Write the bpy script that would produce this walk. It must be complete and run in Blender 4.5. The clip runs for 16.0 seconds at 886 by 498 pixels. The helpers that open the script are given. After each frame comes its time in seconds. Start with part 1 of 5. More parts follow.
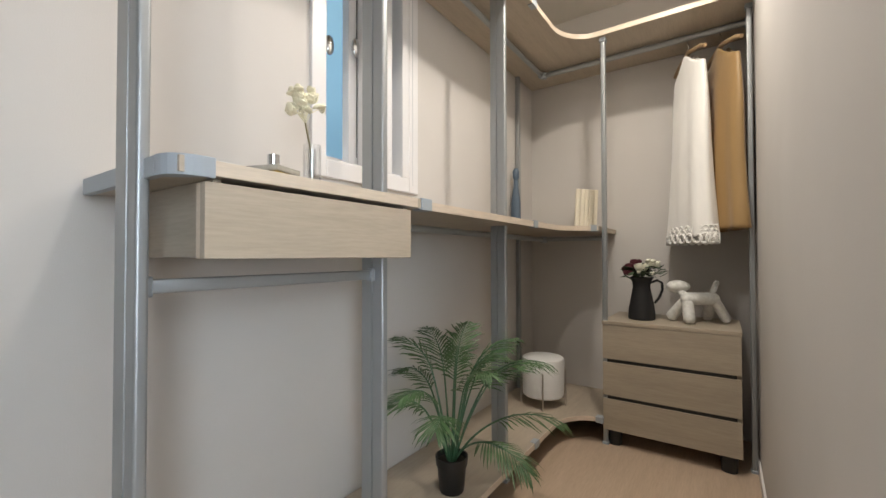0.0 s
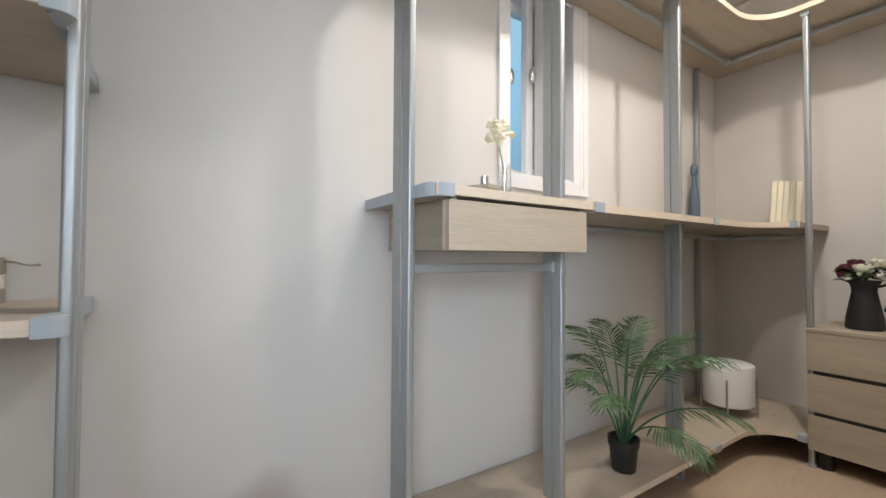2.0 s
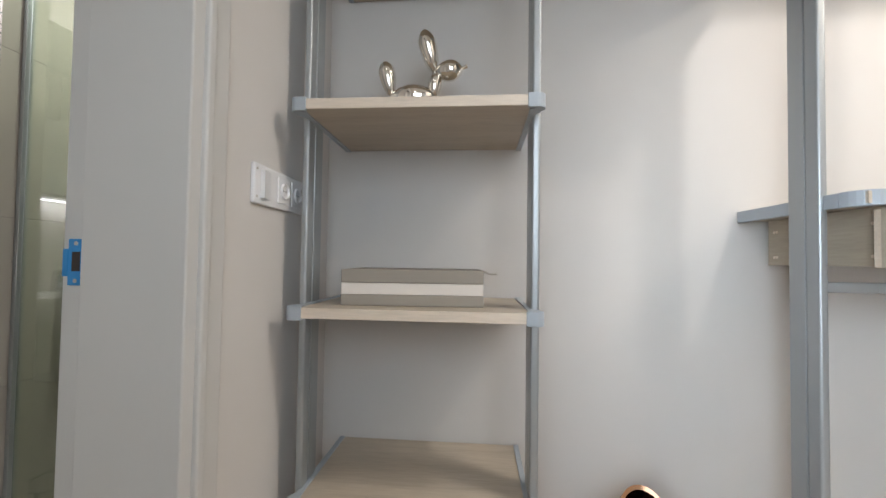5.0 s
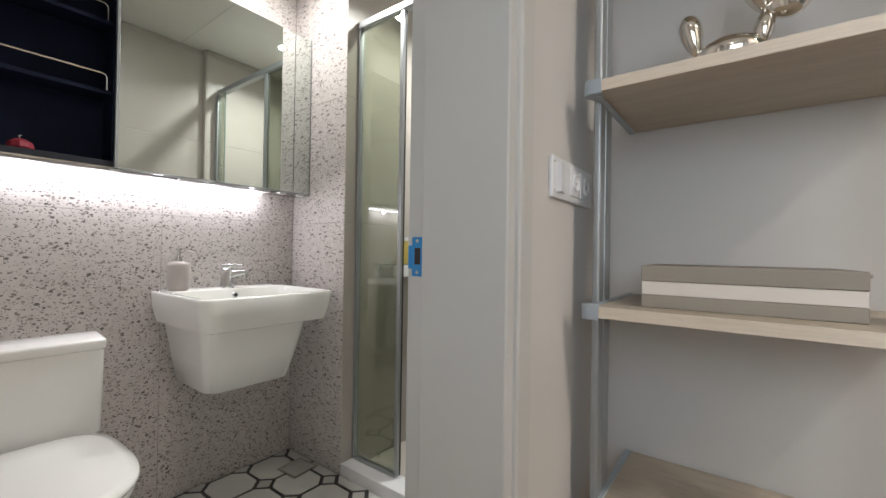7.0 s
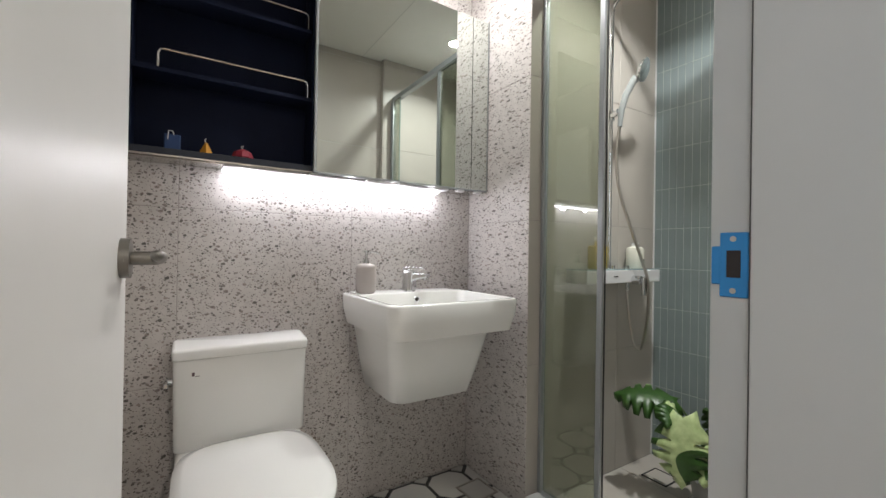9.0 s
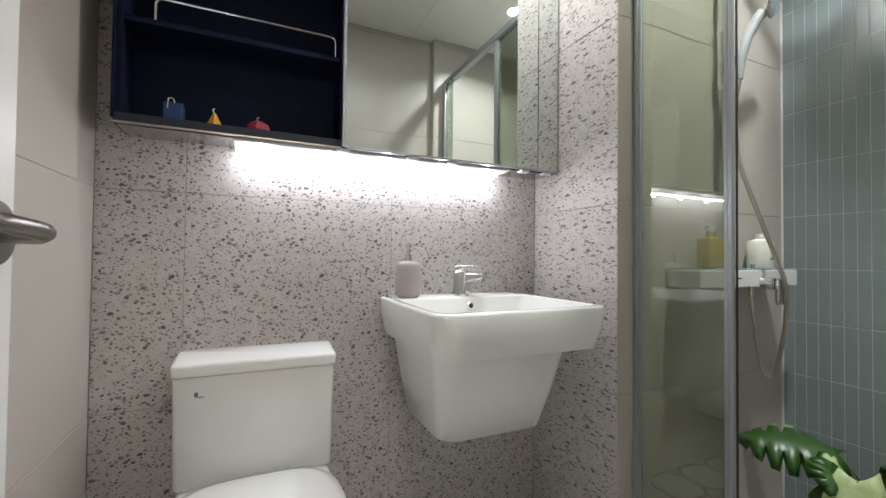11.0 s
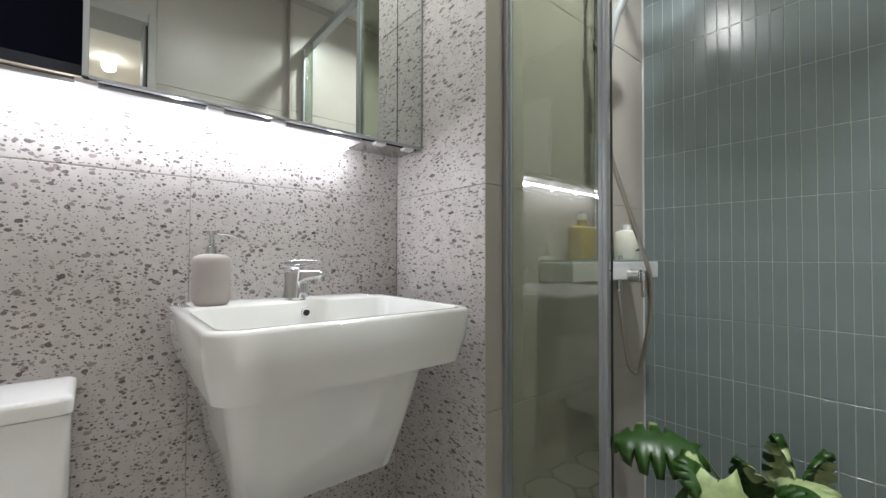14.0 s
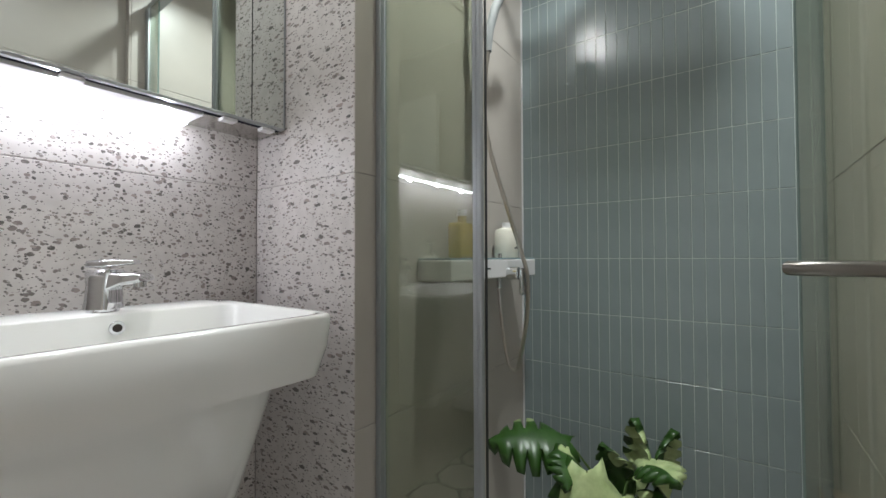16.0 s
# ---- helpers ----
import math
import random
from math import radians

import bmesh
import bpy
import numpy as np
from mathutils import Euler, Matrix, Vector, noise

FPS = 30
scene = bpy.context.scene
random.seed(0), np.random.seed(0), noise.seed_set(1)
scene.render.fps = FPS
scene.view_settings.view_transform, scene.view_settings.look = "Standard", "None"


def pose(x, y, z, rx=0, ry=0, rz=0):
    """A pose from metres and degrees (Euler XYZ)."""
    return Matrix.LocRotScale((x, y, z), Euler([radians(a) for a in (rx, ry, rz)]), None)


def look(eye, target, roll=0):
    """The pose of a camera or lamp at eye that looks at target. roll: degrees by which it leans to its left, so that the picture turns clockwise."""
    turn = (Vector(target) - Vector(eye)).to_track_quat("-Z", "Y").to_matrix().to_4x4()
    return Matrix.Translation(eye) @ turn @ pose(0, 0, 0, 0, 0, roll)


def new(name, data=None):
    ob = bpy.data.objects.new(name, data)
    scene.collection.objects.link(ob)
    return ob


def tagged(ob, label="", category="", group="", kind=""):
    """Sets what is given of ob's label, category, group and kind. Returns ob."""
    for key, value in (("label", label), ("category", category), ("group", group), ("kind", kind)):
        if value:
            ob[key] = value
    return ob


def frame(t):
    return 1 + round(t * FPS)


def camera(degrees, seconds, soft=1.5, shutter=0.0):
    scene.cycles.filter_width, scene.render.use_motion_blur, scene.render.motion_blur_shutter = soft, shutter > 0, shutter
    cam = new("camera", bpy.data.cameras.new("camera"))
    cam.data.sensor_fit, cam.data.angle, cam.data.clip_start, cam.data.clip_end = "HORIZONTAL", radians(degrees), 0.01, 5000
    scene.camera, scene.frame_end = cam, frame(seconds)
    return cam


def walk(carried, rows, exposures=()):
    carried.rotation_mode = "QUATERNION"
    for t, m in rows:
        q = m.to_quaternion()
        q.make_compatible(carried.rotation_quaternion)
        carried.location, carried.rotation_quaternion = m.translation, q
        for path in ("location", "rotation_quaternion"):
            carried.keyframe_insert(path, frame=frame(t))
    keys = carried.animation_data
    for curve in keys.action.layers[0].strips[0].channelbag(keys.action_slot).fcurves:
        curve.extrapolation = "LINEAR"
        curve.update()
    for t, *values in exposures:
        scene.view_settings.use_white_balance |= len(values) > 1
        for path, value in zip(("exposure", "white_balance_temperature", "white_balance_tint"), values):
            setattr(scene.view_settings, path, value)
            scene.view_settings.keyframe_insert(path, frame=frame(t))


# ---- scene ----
cam = camera(95.0, 16.0)
PATH = [
    (0, (1.048, 2.6, 1.06), (-0.091, 4.243, 1.094), -0.1),
    (0.5, (1.096, 2.55, 1.051), (-0.18, 4.089, 1.09), -0.1),
    (1, (1.124, 2.498, 1.045), (-0.294, 3.908, 1.086), 0.0),
    (1.5, (1.152, 2.442, 1.04), (-0.402, 3.7, 1.083), 0.2),
    (2, (1.177, 2.374, 1.037), (-0.497, 3.468, 1.082), 0.3),
    (2.5, (1.213, 2.31, 1.047), (-0.563, 3.229, 1.094), 0.2),
    (3, (1.248, 2.251, 1.055), (-0.609, 2.991, 1.106), 0.2),
    (3.5, (1.287, 2.214, 1.06), (-0.643, 2.737, 1.105), 0.4),
    (4, (1.297, 2.175, 1.061), (-0.682, 2.458, 1.106), 0.5),
    (4.2, (1.287, 2.151, 1.056), (-0.702, 2.355, 1.109), 0.6),
    (6.3, (1.26, 2.018, 1.061), (-0.54, 1.146, 1.09), 1.0),
    (6.5, (1.262, 1.998, 1.06), (-0.484, 1.023, 1.087), 1.1),
    (7, (1.253, 1.942, 1.057), (-0.348, 0.743, 1.071), 0.9),
    (7.5, (1.249, 1.866, 1.054), (-0.205, 0.493, 1.064), 0.9),
    (8, (1.233, 1.792, 1.06), (-0.085, 0.289, 1.069), 0.8),
    (8.5, (1.206, 1.716, 1.064), (0.019, 0.107, 1.071), 1.0),
    (9, (1.194, 1.64, 1.058), (0.12, -0.047, 1.067), 0.9),
    (9.5, (1.165, 1.572, 1.044), (0.201, -0.181, 1.057), 0.8),
    (9.7, (1.152, 1.539, 1.037), (0.22, -0.23, 1.053), 0.8),
    (11.8, (0.947, 1.272, 1.0), (0.134, -0.555, 1.046), 0.5),
    (12, (0.935, 1.256, 0.994), (0.106, -0.564, 1.046), 0.4),
    (12.5, (0.907, 1.207, 0.992), (-0.004, -0.573, 1.039), 0.4),
    (13, (0.861, 1.183, 0.994), (-0.169, -0.531, 1.037), 0.3),
    (13.5, (0.81, 1.172, 0.992), (-0.341, -0.464, 1.036), 0.3),
    (14, (0.763, 1.167, 0.997), (-0.513, -0.372, 1.035), 0.2),
    (14.5, (0.716, 1.158, 1.0), (-0.673, -0.28, 1.037), 0.1),
    (15, (0.683, 1.149, 0.997), (-0.803, -0.189, 1.037), -0.0),
    (15.5, (0.663, 1.14, 0.991), (-0.899, -0.108, 1.037), -0.2),
    (16, (0.642, 1.137, 0.991), (-0.978, -0.035, 1.031), -0.2),
]
walk(cam, [(t, look(eye, aim, roll)) for t, eye, aim, roll in PATH],
     [(0, -0.54, 6650, 10), (1.5, -0.42, 6480, 10), (4.0, -0.06, 6450, 10), (6.3, -0.20, 6550, 10), (8.0, -0.18, 6600, 10), (9.6, -0.24, 6450, 9), (12.0, -0.14, 6350, 8), (16.0, -0.34, 6250, 8)])

# ---- light ----
world = bpy.data.worlds.new("world")
scene.world = world
world.use_nodes = True
wn = world.node_tree
sky = wn.nodes.new("ShaderNodeTexSky")
sky.sky_type, sky.sun_disc = "NISHITA", False
sky.sun_elevation, sky.sun_rotation = radians(25), radians(120)
wn.links.new(sky.outputs[0], wn.nodes["Background"].inputs[0])
wn.nodes["Background"].inputs[1].default_value = 0.1


def sun(strength, elevation, rotation):
    d = bpy.data.lights.new("sun", "SUN")
    d.energy, d.angle, d.color = strength, radians(10), (1, 0.95, 0.9)
    ob = new("sun", d)
    a = radians(rotation)
    ob.matrix_world = look((0, 0, 0), (-math.sin(a), -math.cos(a), -math.tan(radians(elevation))))
    return ob


sun(1.0, 25, 120)


def area(name, at, size, power, colour, aim=None, spread=180):
    d = bpy.data.lights.new(name, "AREA")
    d.shape, d.size, d.size_y = ("RECTANGLE", size[0], size[1]) if len(size) > 1 else ("DISK", size[0], size[0])
    d.energy, d.color, d.spread = power, colour, radians(spread)
    ob = new(name, d)
    ob.matrix_world = look(at, aim or (at[0], at[1] + 0.0001, at[2] - 1))
    return ob


WARM, NEUTRAL, COOL = (1.0, 0.94, 0.875), (1.0, 0.95, 0.90), (0.77, 0.885, 1.0)


def bulb(name, at, radius, power, colour):
    d = bpy.data.lights.new(name, "POINT")
    d.energy, d.color, d.shadow_soft_size = power, colour, radius
    ob = new(name, d)
    ob.location = at
    return ob


bulb("closet_lamp", (0.77, 3.25, 2.49), 0.045, 2.2, WARM)
area("closet_downlight", (0.77, 3.25, 2.53), (0.10,), 12.8, WARM, spread=165)
bulb("corner_lamp", (0.85, 4.10, 2.48), 0.05, 5.6, (1.0, 0.90, 0.76))
area("corner_downlight", (0.85, 4.10, 2.50), (0.10,), 16, (1.0, 0.94, 0.85), spread=165)
# added bulb to lift the hall side; no such lamp is known
bulb("hall_fill_bulb", (1.75, 2.05, 2.48), 0.06, 3.6, NEUTRAL)
# added cool fill for daylight from the unseen hall; no window is built there
area("hall_daylight_fill", (2.28, 2.50, 1.35), (1.1, 1.5), 14, COOL, aim=(0, 2.45, 1.15), spread=120)
# added low fill that brightens the lower closet walls; it hangs free in the hall
area("hall_low_fill", (1.90, 1.95, 1.10), (0.5, 1.3), 7, COOL, aim=(0, 3.75, 0.75), spread=75)
area("bath_ceiling_lamp", (0.32, 0.35, 2.415), (0.12,), 10.8, (1.0, 0.98, 0.96))
# added light so the shower isn't dark; no fitting is known at this spot
area("shower_fill", (-0.28, 0.86, 2.415), (0.07,), 17.5, (0.97, 1.0, 0.97), spread=140)
area("strip_lamp", (0.65, 0.034, 1.3205), (0.86, 0.04), 1.2, (0.93, 0.93, 1.0))
for sx in (0.26, 0.45, 0.64, 0.83, 1.02):
    bulb("strip_lamp_cell", (sx, 0.065, 1.306), 0.008, 0.55, (0.93, 0.93, 1.0))

# ---- materials ----


def nodes_of(name):
    m = bpy.data.materials.new(name)
    m.use_nodes = True
    return m, m.node_tree, m.node_tree.nodes["Principled BSDF"]


def ramp_node(nt, stops):
    r = nt.nodes.new("ShaderNodeValToRGB")
    els = r.color_ramp.elements
    while len(els) < len(stops):
        els.new(0.5)
    for e, (p, c) in zip(els, stops):
        e.position, e.color = p, (*c, 1)
    return r


def coords(nt, scale=(1, 1, 1)):
    tc, mp = nt.nodes.new("ShaderNodeTexCoord"), nt.nodes.new("ShaderNodeMapping")
    mp.inputs["Scale"].default_value = scale
    nt.links.new(tc.outputs["Object"], mp.inputs[0])
    return mp.outputs[0]


def noise_node(nt, vec, scale, detail=3, rough=0.5):
    n = nt.nodes.new("ShaderNodeTexNoise")
    n.inputs["Scale"].default_value, n.inputs["Detail"].default_value, n.inputs["Roughness"].default_value = scale, detail, rough
    nt.links.new(vec, n.inputs["Vector"])
    return n.outputs[0]


def bump(nt, bsdf, height, strength, distance=0.002):
    b = nt.nodes.new("ShaderNodeBump")
    b.inputs["Strength"].default_value, b.inputs["Distance"].default_value = strength, distance
    nt.links.new(height, b.inputs["Height"])
    nt.links.new(b.outputs[0], bsdf.inputs["Normal"])


def mixc(nt, fac, a, b):
    m = nt.nodes.new("ShaderNodeMix")
    m.data_type = "RGBA"
    for sock, val in ((m.inputs[0], fac), (m.inputs[6], a), (m.inputs[7], b)):
        if isinstance(val, bpy.types.NodeSocket):
            nt.links.new(val, sock)
        elif isinstance(val, (int, float)):
            sock.default_value = val
        else:
            sock.default_value = (*val, 1)
    return m.outputs[2]


def plain(name, colour, rough=0.5, metal=0.0, vary=0.06, scale=12, bumpy=0.0, bscale=200, coat=0.0):
    m, nt, p = nodes_of(name)
    v = coords(nt)
    lo, hi = [c * (1 - vary) for c in colour], [min(1, c * (1 + vary)) for c in colour]
    r = ramp_node(nt, [(0.3, lo), (0.7, hi)])
    nt.links.new(noise_node(nt, v, scale, 4), r.inputs[0])
    nt.links.new(r.outputs[0], p.inputs["Base Color"])
    p.inputs["Roughness"].default_value, p.inputs["Metallic"].default_value = rough, metal
    p.inputs["Coat Weight"].default_value = coat
    if bumpy:
        bump(nt, p, noise_node(nt, v, bscale, 3), bumpy, 0.001)
    return m


def wood(name, a, b, along="y", rough=0.45, fine=1.0):
    m, nt, p = nodes_of(name)
    s = {"x": (1.2, 14, 14), "y": (14, 1.2, 14), "z": (14, 14, 1.2)}[along]
    v = coords(nt, tuple(k * fine for k in s))
    v2 = coords(nt, tuple(k * 6 * fine for k in s))
    big = ramp_node(nt, [(0.25, a), (0.75, b)])
    nt.links.new(noise_node(nt, v, 1.6, 6, 0.6), big.inputs[0])
    grain = ramp_node(nt, [(0.35, (0.82, 0.82, 0.82)), (0.6, (1, 1, 1))])
    g = noise_node(nt, v2, 2.2, 4, 0.6)
    nt.links.new(g, grain.inputs[0])
    mul = nt.nodes.new("ShaderNodeMix")
    mul.data_type, mul.blend_type = "RGBA", "MULTIPLY"
    mul.inputs[0].default_value = 0.55
    nt.links.new(big.outputs[0], mul.inputs[6])
    nt.links.new(grain.outputs[0], mul.inputs[7])
    nt.links.new(mul.outputs[2], p.inputs["Base Color"])
    p.inputs["Roughness"].default_value = rough
    bump(nt, p, g, 0.12, 0.0008)
    return m


def terrazzo(name):
    m, nt, p = nodes_of(name)
    v = coords(nt)
    base = ramp_node(nt, [(0.3, (0.52, 0.485, 0.465)), (0.7, (0.60, 0.56, 0.54))])
    nt.links.new(noise_node(nt, v, 30, 5), base.inputs[0])
    warp = nt.nodes.new("ShaderNodeMix")
    warp.data_type = "VECTOR"
    warp.inputs[0].default_value = 0.010
    nz = nt.nodes.new("ShaderNodeTexNoise")
    nz.inputs["Scale"].default_value = 60
    nt.links.new(v, nz.inputs["Vector"])
    nt.links.new(v, warp.inputs[4])
    nt.links.new(nz.outputs[1], warp.inputs[5])
    colour = base.outputs[0]
    for scale, cut, gone, shade, off in ((58, 0.78, 0.42, ((0.10, 0.092, 0.085), (0.33, 0.27, 0.25)), 0.0), (104, 0.74, 0.28, ((0.09, 0.083, 0.078), (0.34, 0.29, 0.27)), 3.3), (170, 0.62, 0.28, ((0.10, 0.09, 0.085), (0.28, 0.26, 0.25)), 7.7)):
        mp = nt.nodes.new("ShaderNodeMapping")
        mp.inputs["Location"].default_value = (off, off, off)
        mp.inputs["Rotation"].default_value = (off, off * 2 + 0.5, off + 0.4)
        mp.inputs["Scale"].default_value = (1, 0.55, 1.4)
        nt.links.new(warp.outputs[1], mp.inputs[0])
        vo = nt.nodes.new("ShaderNodeTexVoronoi")
        vo.inputs["Scale"].default_value = scale
        nt.links.new(mp.outputs[0], vo.inputs["Vector"])
        sep = nt.nodes.new("ShaderNodeSeparateColor")
        nt.links.new(vo.outputs["Color"], sep.inputs[0])
        th = nt.nodes.new("ShaderNodeMath")
        th.operation = "MULTIPLY_ADD"
        th.inputs[1].default_value, th.inputs[2].default_value = cut, -gone * cut
        nt.links.new(sep.outputs[0], th.inputs[0])
        sub = nt.nodes.new("ShaderNodeMath")
        sub.operation = "SUBTRACT"
        nt.links.new(th.outputs[0], sub.inputs[0])
        nt.links.new(vo.outputs["Distance"], sub.inputs[1])
        k = nt.nodes.new("ShaderNodeMath")
        k.operation, k.use_clamp = "MULTIPLY", True
        k.inputs[1].default_value = 18
        nt.links.new(sub.outputs[0], k.inputs[0])
        tone = ramp_node(nt, [(0.0, shade[0]), (1.0, shade[1])])
        nt.links.new(sep.outputs[1], tone.inputs[0])
        colour = mixc(nt, k.outputs[0], colour, tone.outputs[0])
    nt.links.new(colour, p.inputs["Base Color"])
    p.inputs["Roughness"].default_value = 0.42
    return m


def glass_mat(name, tint=(0.93, 0.97, 0.95), rough=0.0, base=0.095):
    """Thin clear glass: a mirror by Fresnel over a tinted clear pane."""
    m, nt, p = nodes_of(name)
    nt.nodes.remove(p)
    out = nt.nodes["Material Output"]
    tr, gl, mx, fr = (nt.nodes.new("ShaderNode" + k) for k in ("BsdfTransparent", "BsdfGlossy", "MixShader", "LayerWeight"))
    tr.inputs[0].default_value = (*tint, 1)
    gl.inputs["Roughness"].default_value = rough
    fr.inputs["Blend"].default_value = 0.5
    pw, ad = nt.nodes.new("ShaderNodeMath"), nt.nodes.new("ShaderNodeMath")
    pw.operation, ad.operation = "POWER", "MULTIPLY_ADD"
    pw.inputs[1].default_value = 4.0
    nt.links.new(fr.outputs["Facing"], pw.inputs[0])
    nt.links.new(pw.outputs[0], ad.inputs[0])
    ad.inputs[1].default_value, ad.inputs[2].default_value = 0.9, base
    nt.links.new(ad.outputs[0], mx.inputs[0])
    nt.links.new(tr.outputs[0], mx.inputs[1])
    nt.links.new(gl.outputs[0], mx.inputs[2])
    nt.links.new(mx.outputs[0], out.inputs[0])
    return m


def glow(name, colour, strength):
    m, nt, p = nodes_of(name)
    p.inputs["Base Color"].default_value = (*colour, 1)
    p.inputs["Emission Color"].default_value = (*colour, 1)
    p.inputs["Emission Strength"].default_value = strength
    return m


WALLPAPER = plain("wallpaper", (0.60, 0.575, 0.55), 0.85, vary=0.025, scale=2.5, bumpy=0.25, bscale=350)
CEILPAPER = plain("ceiling_paper", (0.80, 0.77, 0.72), 0.9, vary=0.02, scale=3, bumpy=0.2, bscale=300)
WOOD = wood("pale_oak_board", (0.41, 0.345, 0.265), (0.51, 0.435, 0.345), "y")
WOODX = wood("pale_oak_front", (0.37, 0.315, 0.24), (0.46, 0.395, 0.31), "x")
# darker copy of the oak: shade on the underside put into its colour
UNDER_SHADE = wood("shaded_board_underside", (0.36, 0.29, 0.225), (0.42, 0.345, 0.27), "y")
EDGE = wood("board_edge_band", (0.66, 0.56, 0.45), (0.72, 0.62, 0.51), "y")
FLOORWOOD = wood("floor_laminate", (0.47, 0.355, 0.255), (0.58, 0.45, 0.335), "y", 0.4)
ALU = plain("anodised_aluminium", (0.37, 0.39, 0.40), 0.40, 0.6, 0.015, 6)
CAP = plain("grey_plastic_cap", (0.36, 0.40, 0.44), 0.45, 0.0, 0.03)
STEEL = plain("brushed_steel", (0.50, 0.47, 0.43), 0.3, 1.0, 0.05)
NICKEL = plain("satin_nickel", (0.24, 0.225, 0.205), 0.32, 1.0, 0.03)
CHROME = plain("chrome", (0.70, 0.71, 0.72), 0.06, 1.0, 0.01)
SILVER = plain("silver_glaze", (0.80, 0.76, 0.70), 0.07, 1.0, 0.02)
COPPER = plain("copper_glaze", (0.62, 0.36, 0.22), 0.15, 1.0, 0.05)
DARKHOLE = plain("dark_inside", (0.02, 0.012, 0.01), 0.5)
PVC = plain("white_pvc", (0.74, 0.735, 0.745), 0.35, 0, 0.01)
CERAMIC = plain("white_ceramic", (0.83, 0.83, 0.81), 0.12, 0, 0.01, 5, coat=0.5)
TERRAZZO = terrazzo("terrazzo_tile")
BEIGETILE = plain("beige_tile", (0.47, 0.43, 0.39), 0.35, 0, 0.03, 4)
GROUT = plain("beige_grout", (0.38, 0.35, 0.33), 0.9)
GREYGROUT = plain("pale_grout", (0.42, 0.47, 0.46), 0.85)
NAVY = plain("navy_laminate", (0.007, 0.011, 0.030), 0.6, 0, 0.1)
NAVY.node_tree.nodes["Principled BSDF"].inputs["Specular IOR Level"].default_value = 0.12
BLACK = plain("black_plastic", (0.012, 0.012, 0.012), 0.45)
GLOSSUNDER = plain("glossy_grey_underside", (0.55, 0.53, 0.51), 0.22, 0.9, 0.02)
# dark view in the right pane, put into an opaque mottled colour
DARKVIEW = plain("dark_pane", (0.022, 0.045, 0.05), 0.12, 0, 0.6, 9)
MIRROR = plain("mirror", (0.70, 0.745, 0.715), 0.0, 1.0, 0.0)
GLASS = glass_mat("clear_glass")
VASEGLASS = glass_mat("vase_glass", (0.985, 0.99, 0.99))
SHOWERGLASS = glass_mat("shower_glass", (0.72, 0.75, 0.68), base=0.14)
JAMBPAINT = plain("grey_door_film", (0.53, 0.52, 0.50), 0.5, 0, 0.02, 3)
DOORPAINT = plain("white_door_film", (0.74, 0.72, 0.70), 0.4, 0, 0.02, 3)
BLUE = plain("blue_film", (0.02, 0.22, 0.52), 0.4)
STRIPGLOW = glow("strip_glow", (0.93, 0.95, 1.0), 5)

# ---- building tools ----


def thing(name, at, label, category, group="", kind=""):
    ob = new(name)
    ob.location = at
    ob.empty_display_size = 0.05
    return tagged(ob, label, category, group, kind)


def part(name, bm, material, parent=None, label="", smooth=False, local=False, sharp=35):
    """One mesh. Its shape is given in the place's coordinates, or in those of its thing (local)."""
    me = bpy.data.meshes.new(name)
    top = parent
    while top and top.parent:
        top = top.parent
    if top and not local:
        bmesh.ops.translate(bm, verts=bm.verts, vec=-top.location)
    bmesh.ops.recalc_face_normals(bm, faces=bm.faces)
    for f in bm.faces:
        f.smooth = smooth
    if smooth:
        for e in bm.edges:
            if len(e.link_faces) == 2 and e.calc_face_angle(0) > radians(sharp):
                e.smooth = False
    bm.to_mesh(me)
    bm.free()
    me.materials.append(material)
    ob = new(name, me)
    ob.parent = parent
    if label:
        ob["label"] = label
    return ob


def box(lo, hi, bevel=0.0, seg=2, bm=None):
    out = bm or bmesh.new()
    b = bmesh.new()
    bmesh.ops.create_cube(b, size=1)
    c, s = (Vector(lo) + Vector(hi)) / 2, Vector(hi) - Vector(lo)
    for v in b.verts:
        v.co = Vector((v.co.x * s.x, v.co.y * s.y, v.co.z * s.z)) + c
    if bevel:
        bmesh.ops.bevel(b, geom=b.edges[:], offset=bevel, segments=seg, profile=0.5, affect="EDGES")
    return join(out, b)


def join(out, b):
    me = bpy.data.meshes.new("tmp")
    b.to_mesh(me)
    b.free()
    out.from_mesh(me)
    bpy.data.meshes.remove(me)
    return out


def rod(p0, p1, r0, r1=None, n=16, bm=None):
    out = bm or bmesh.new()
    p0, p1 = Vector(p0), Vector(p1)
    r1 = r0 if r1 is None else r1
    q = (p1 - p0).to_track_quat("Z", "Y")
    rings = []
    for p, r in ((p0, r0), (p1, r1)):
        rings.append([out.verts.new(p + q @ Vector((r * math.cos(a), r * math.sin(a), 0))) for a in (2 * math.pi * i / n for i in range(n))])
    for i in range(n):
        out.faces.new((rings[0][i], rings[0][(i + 1) % n], rings[1][(i + 1) % n], rings[1][i]))
    out.faces.new(rings[0][::-1])
    out.faces.new(rings[1])
    return out


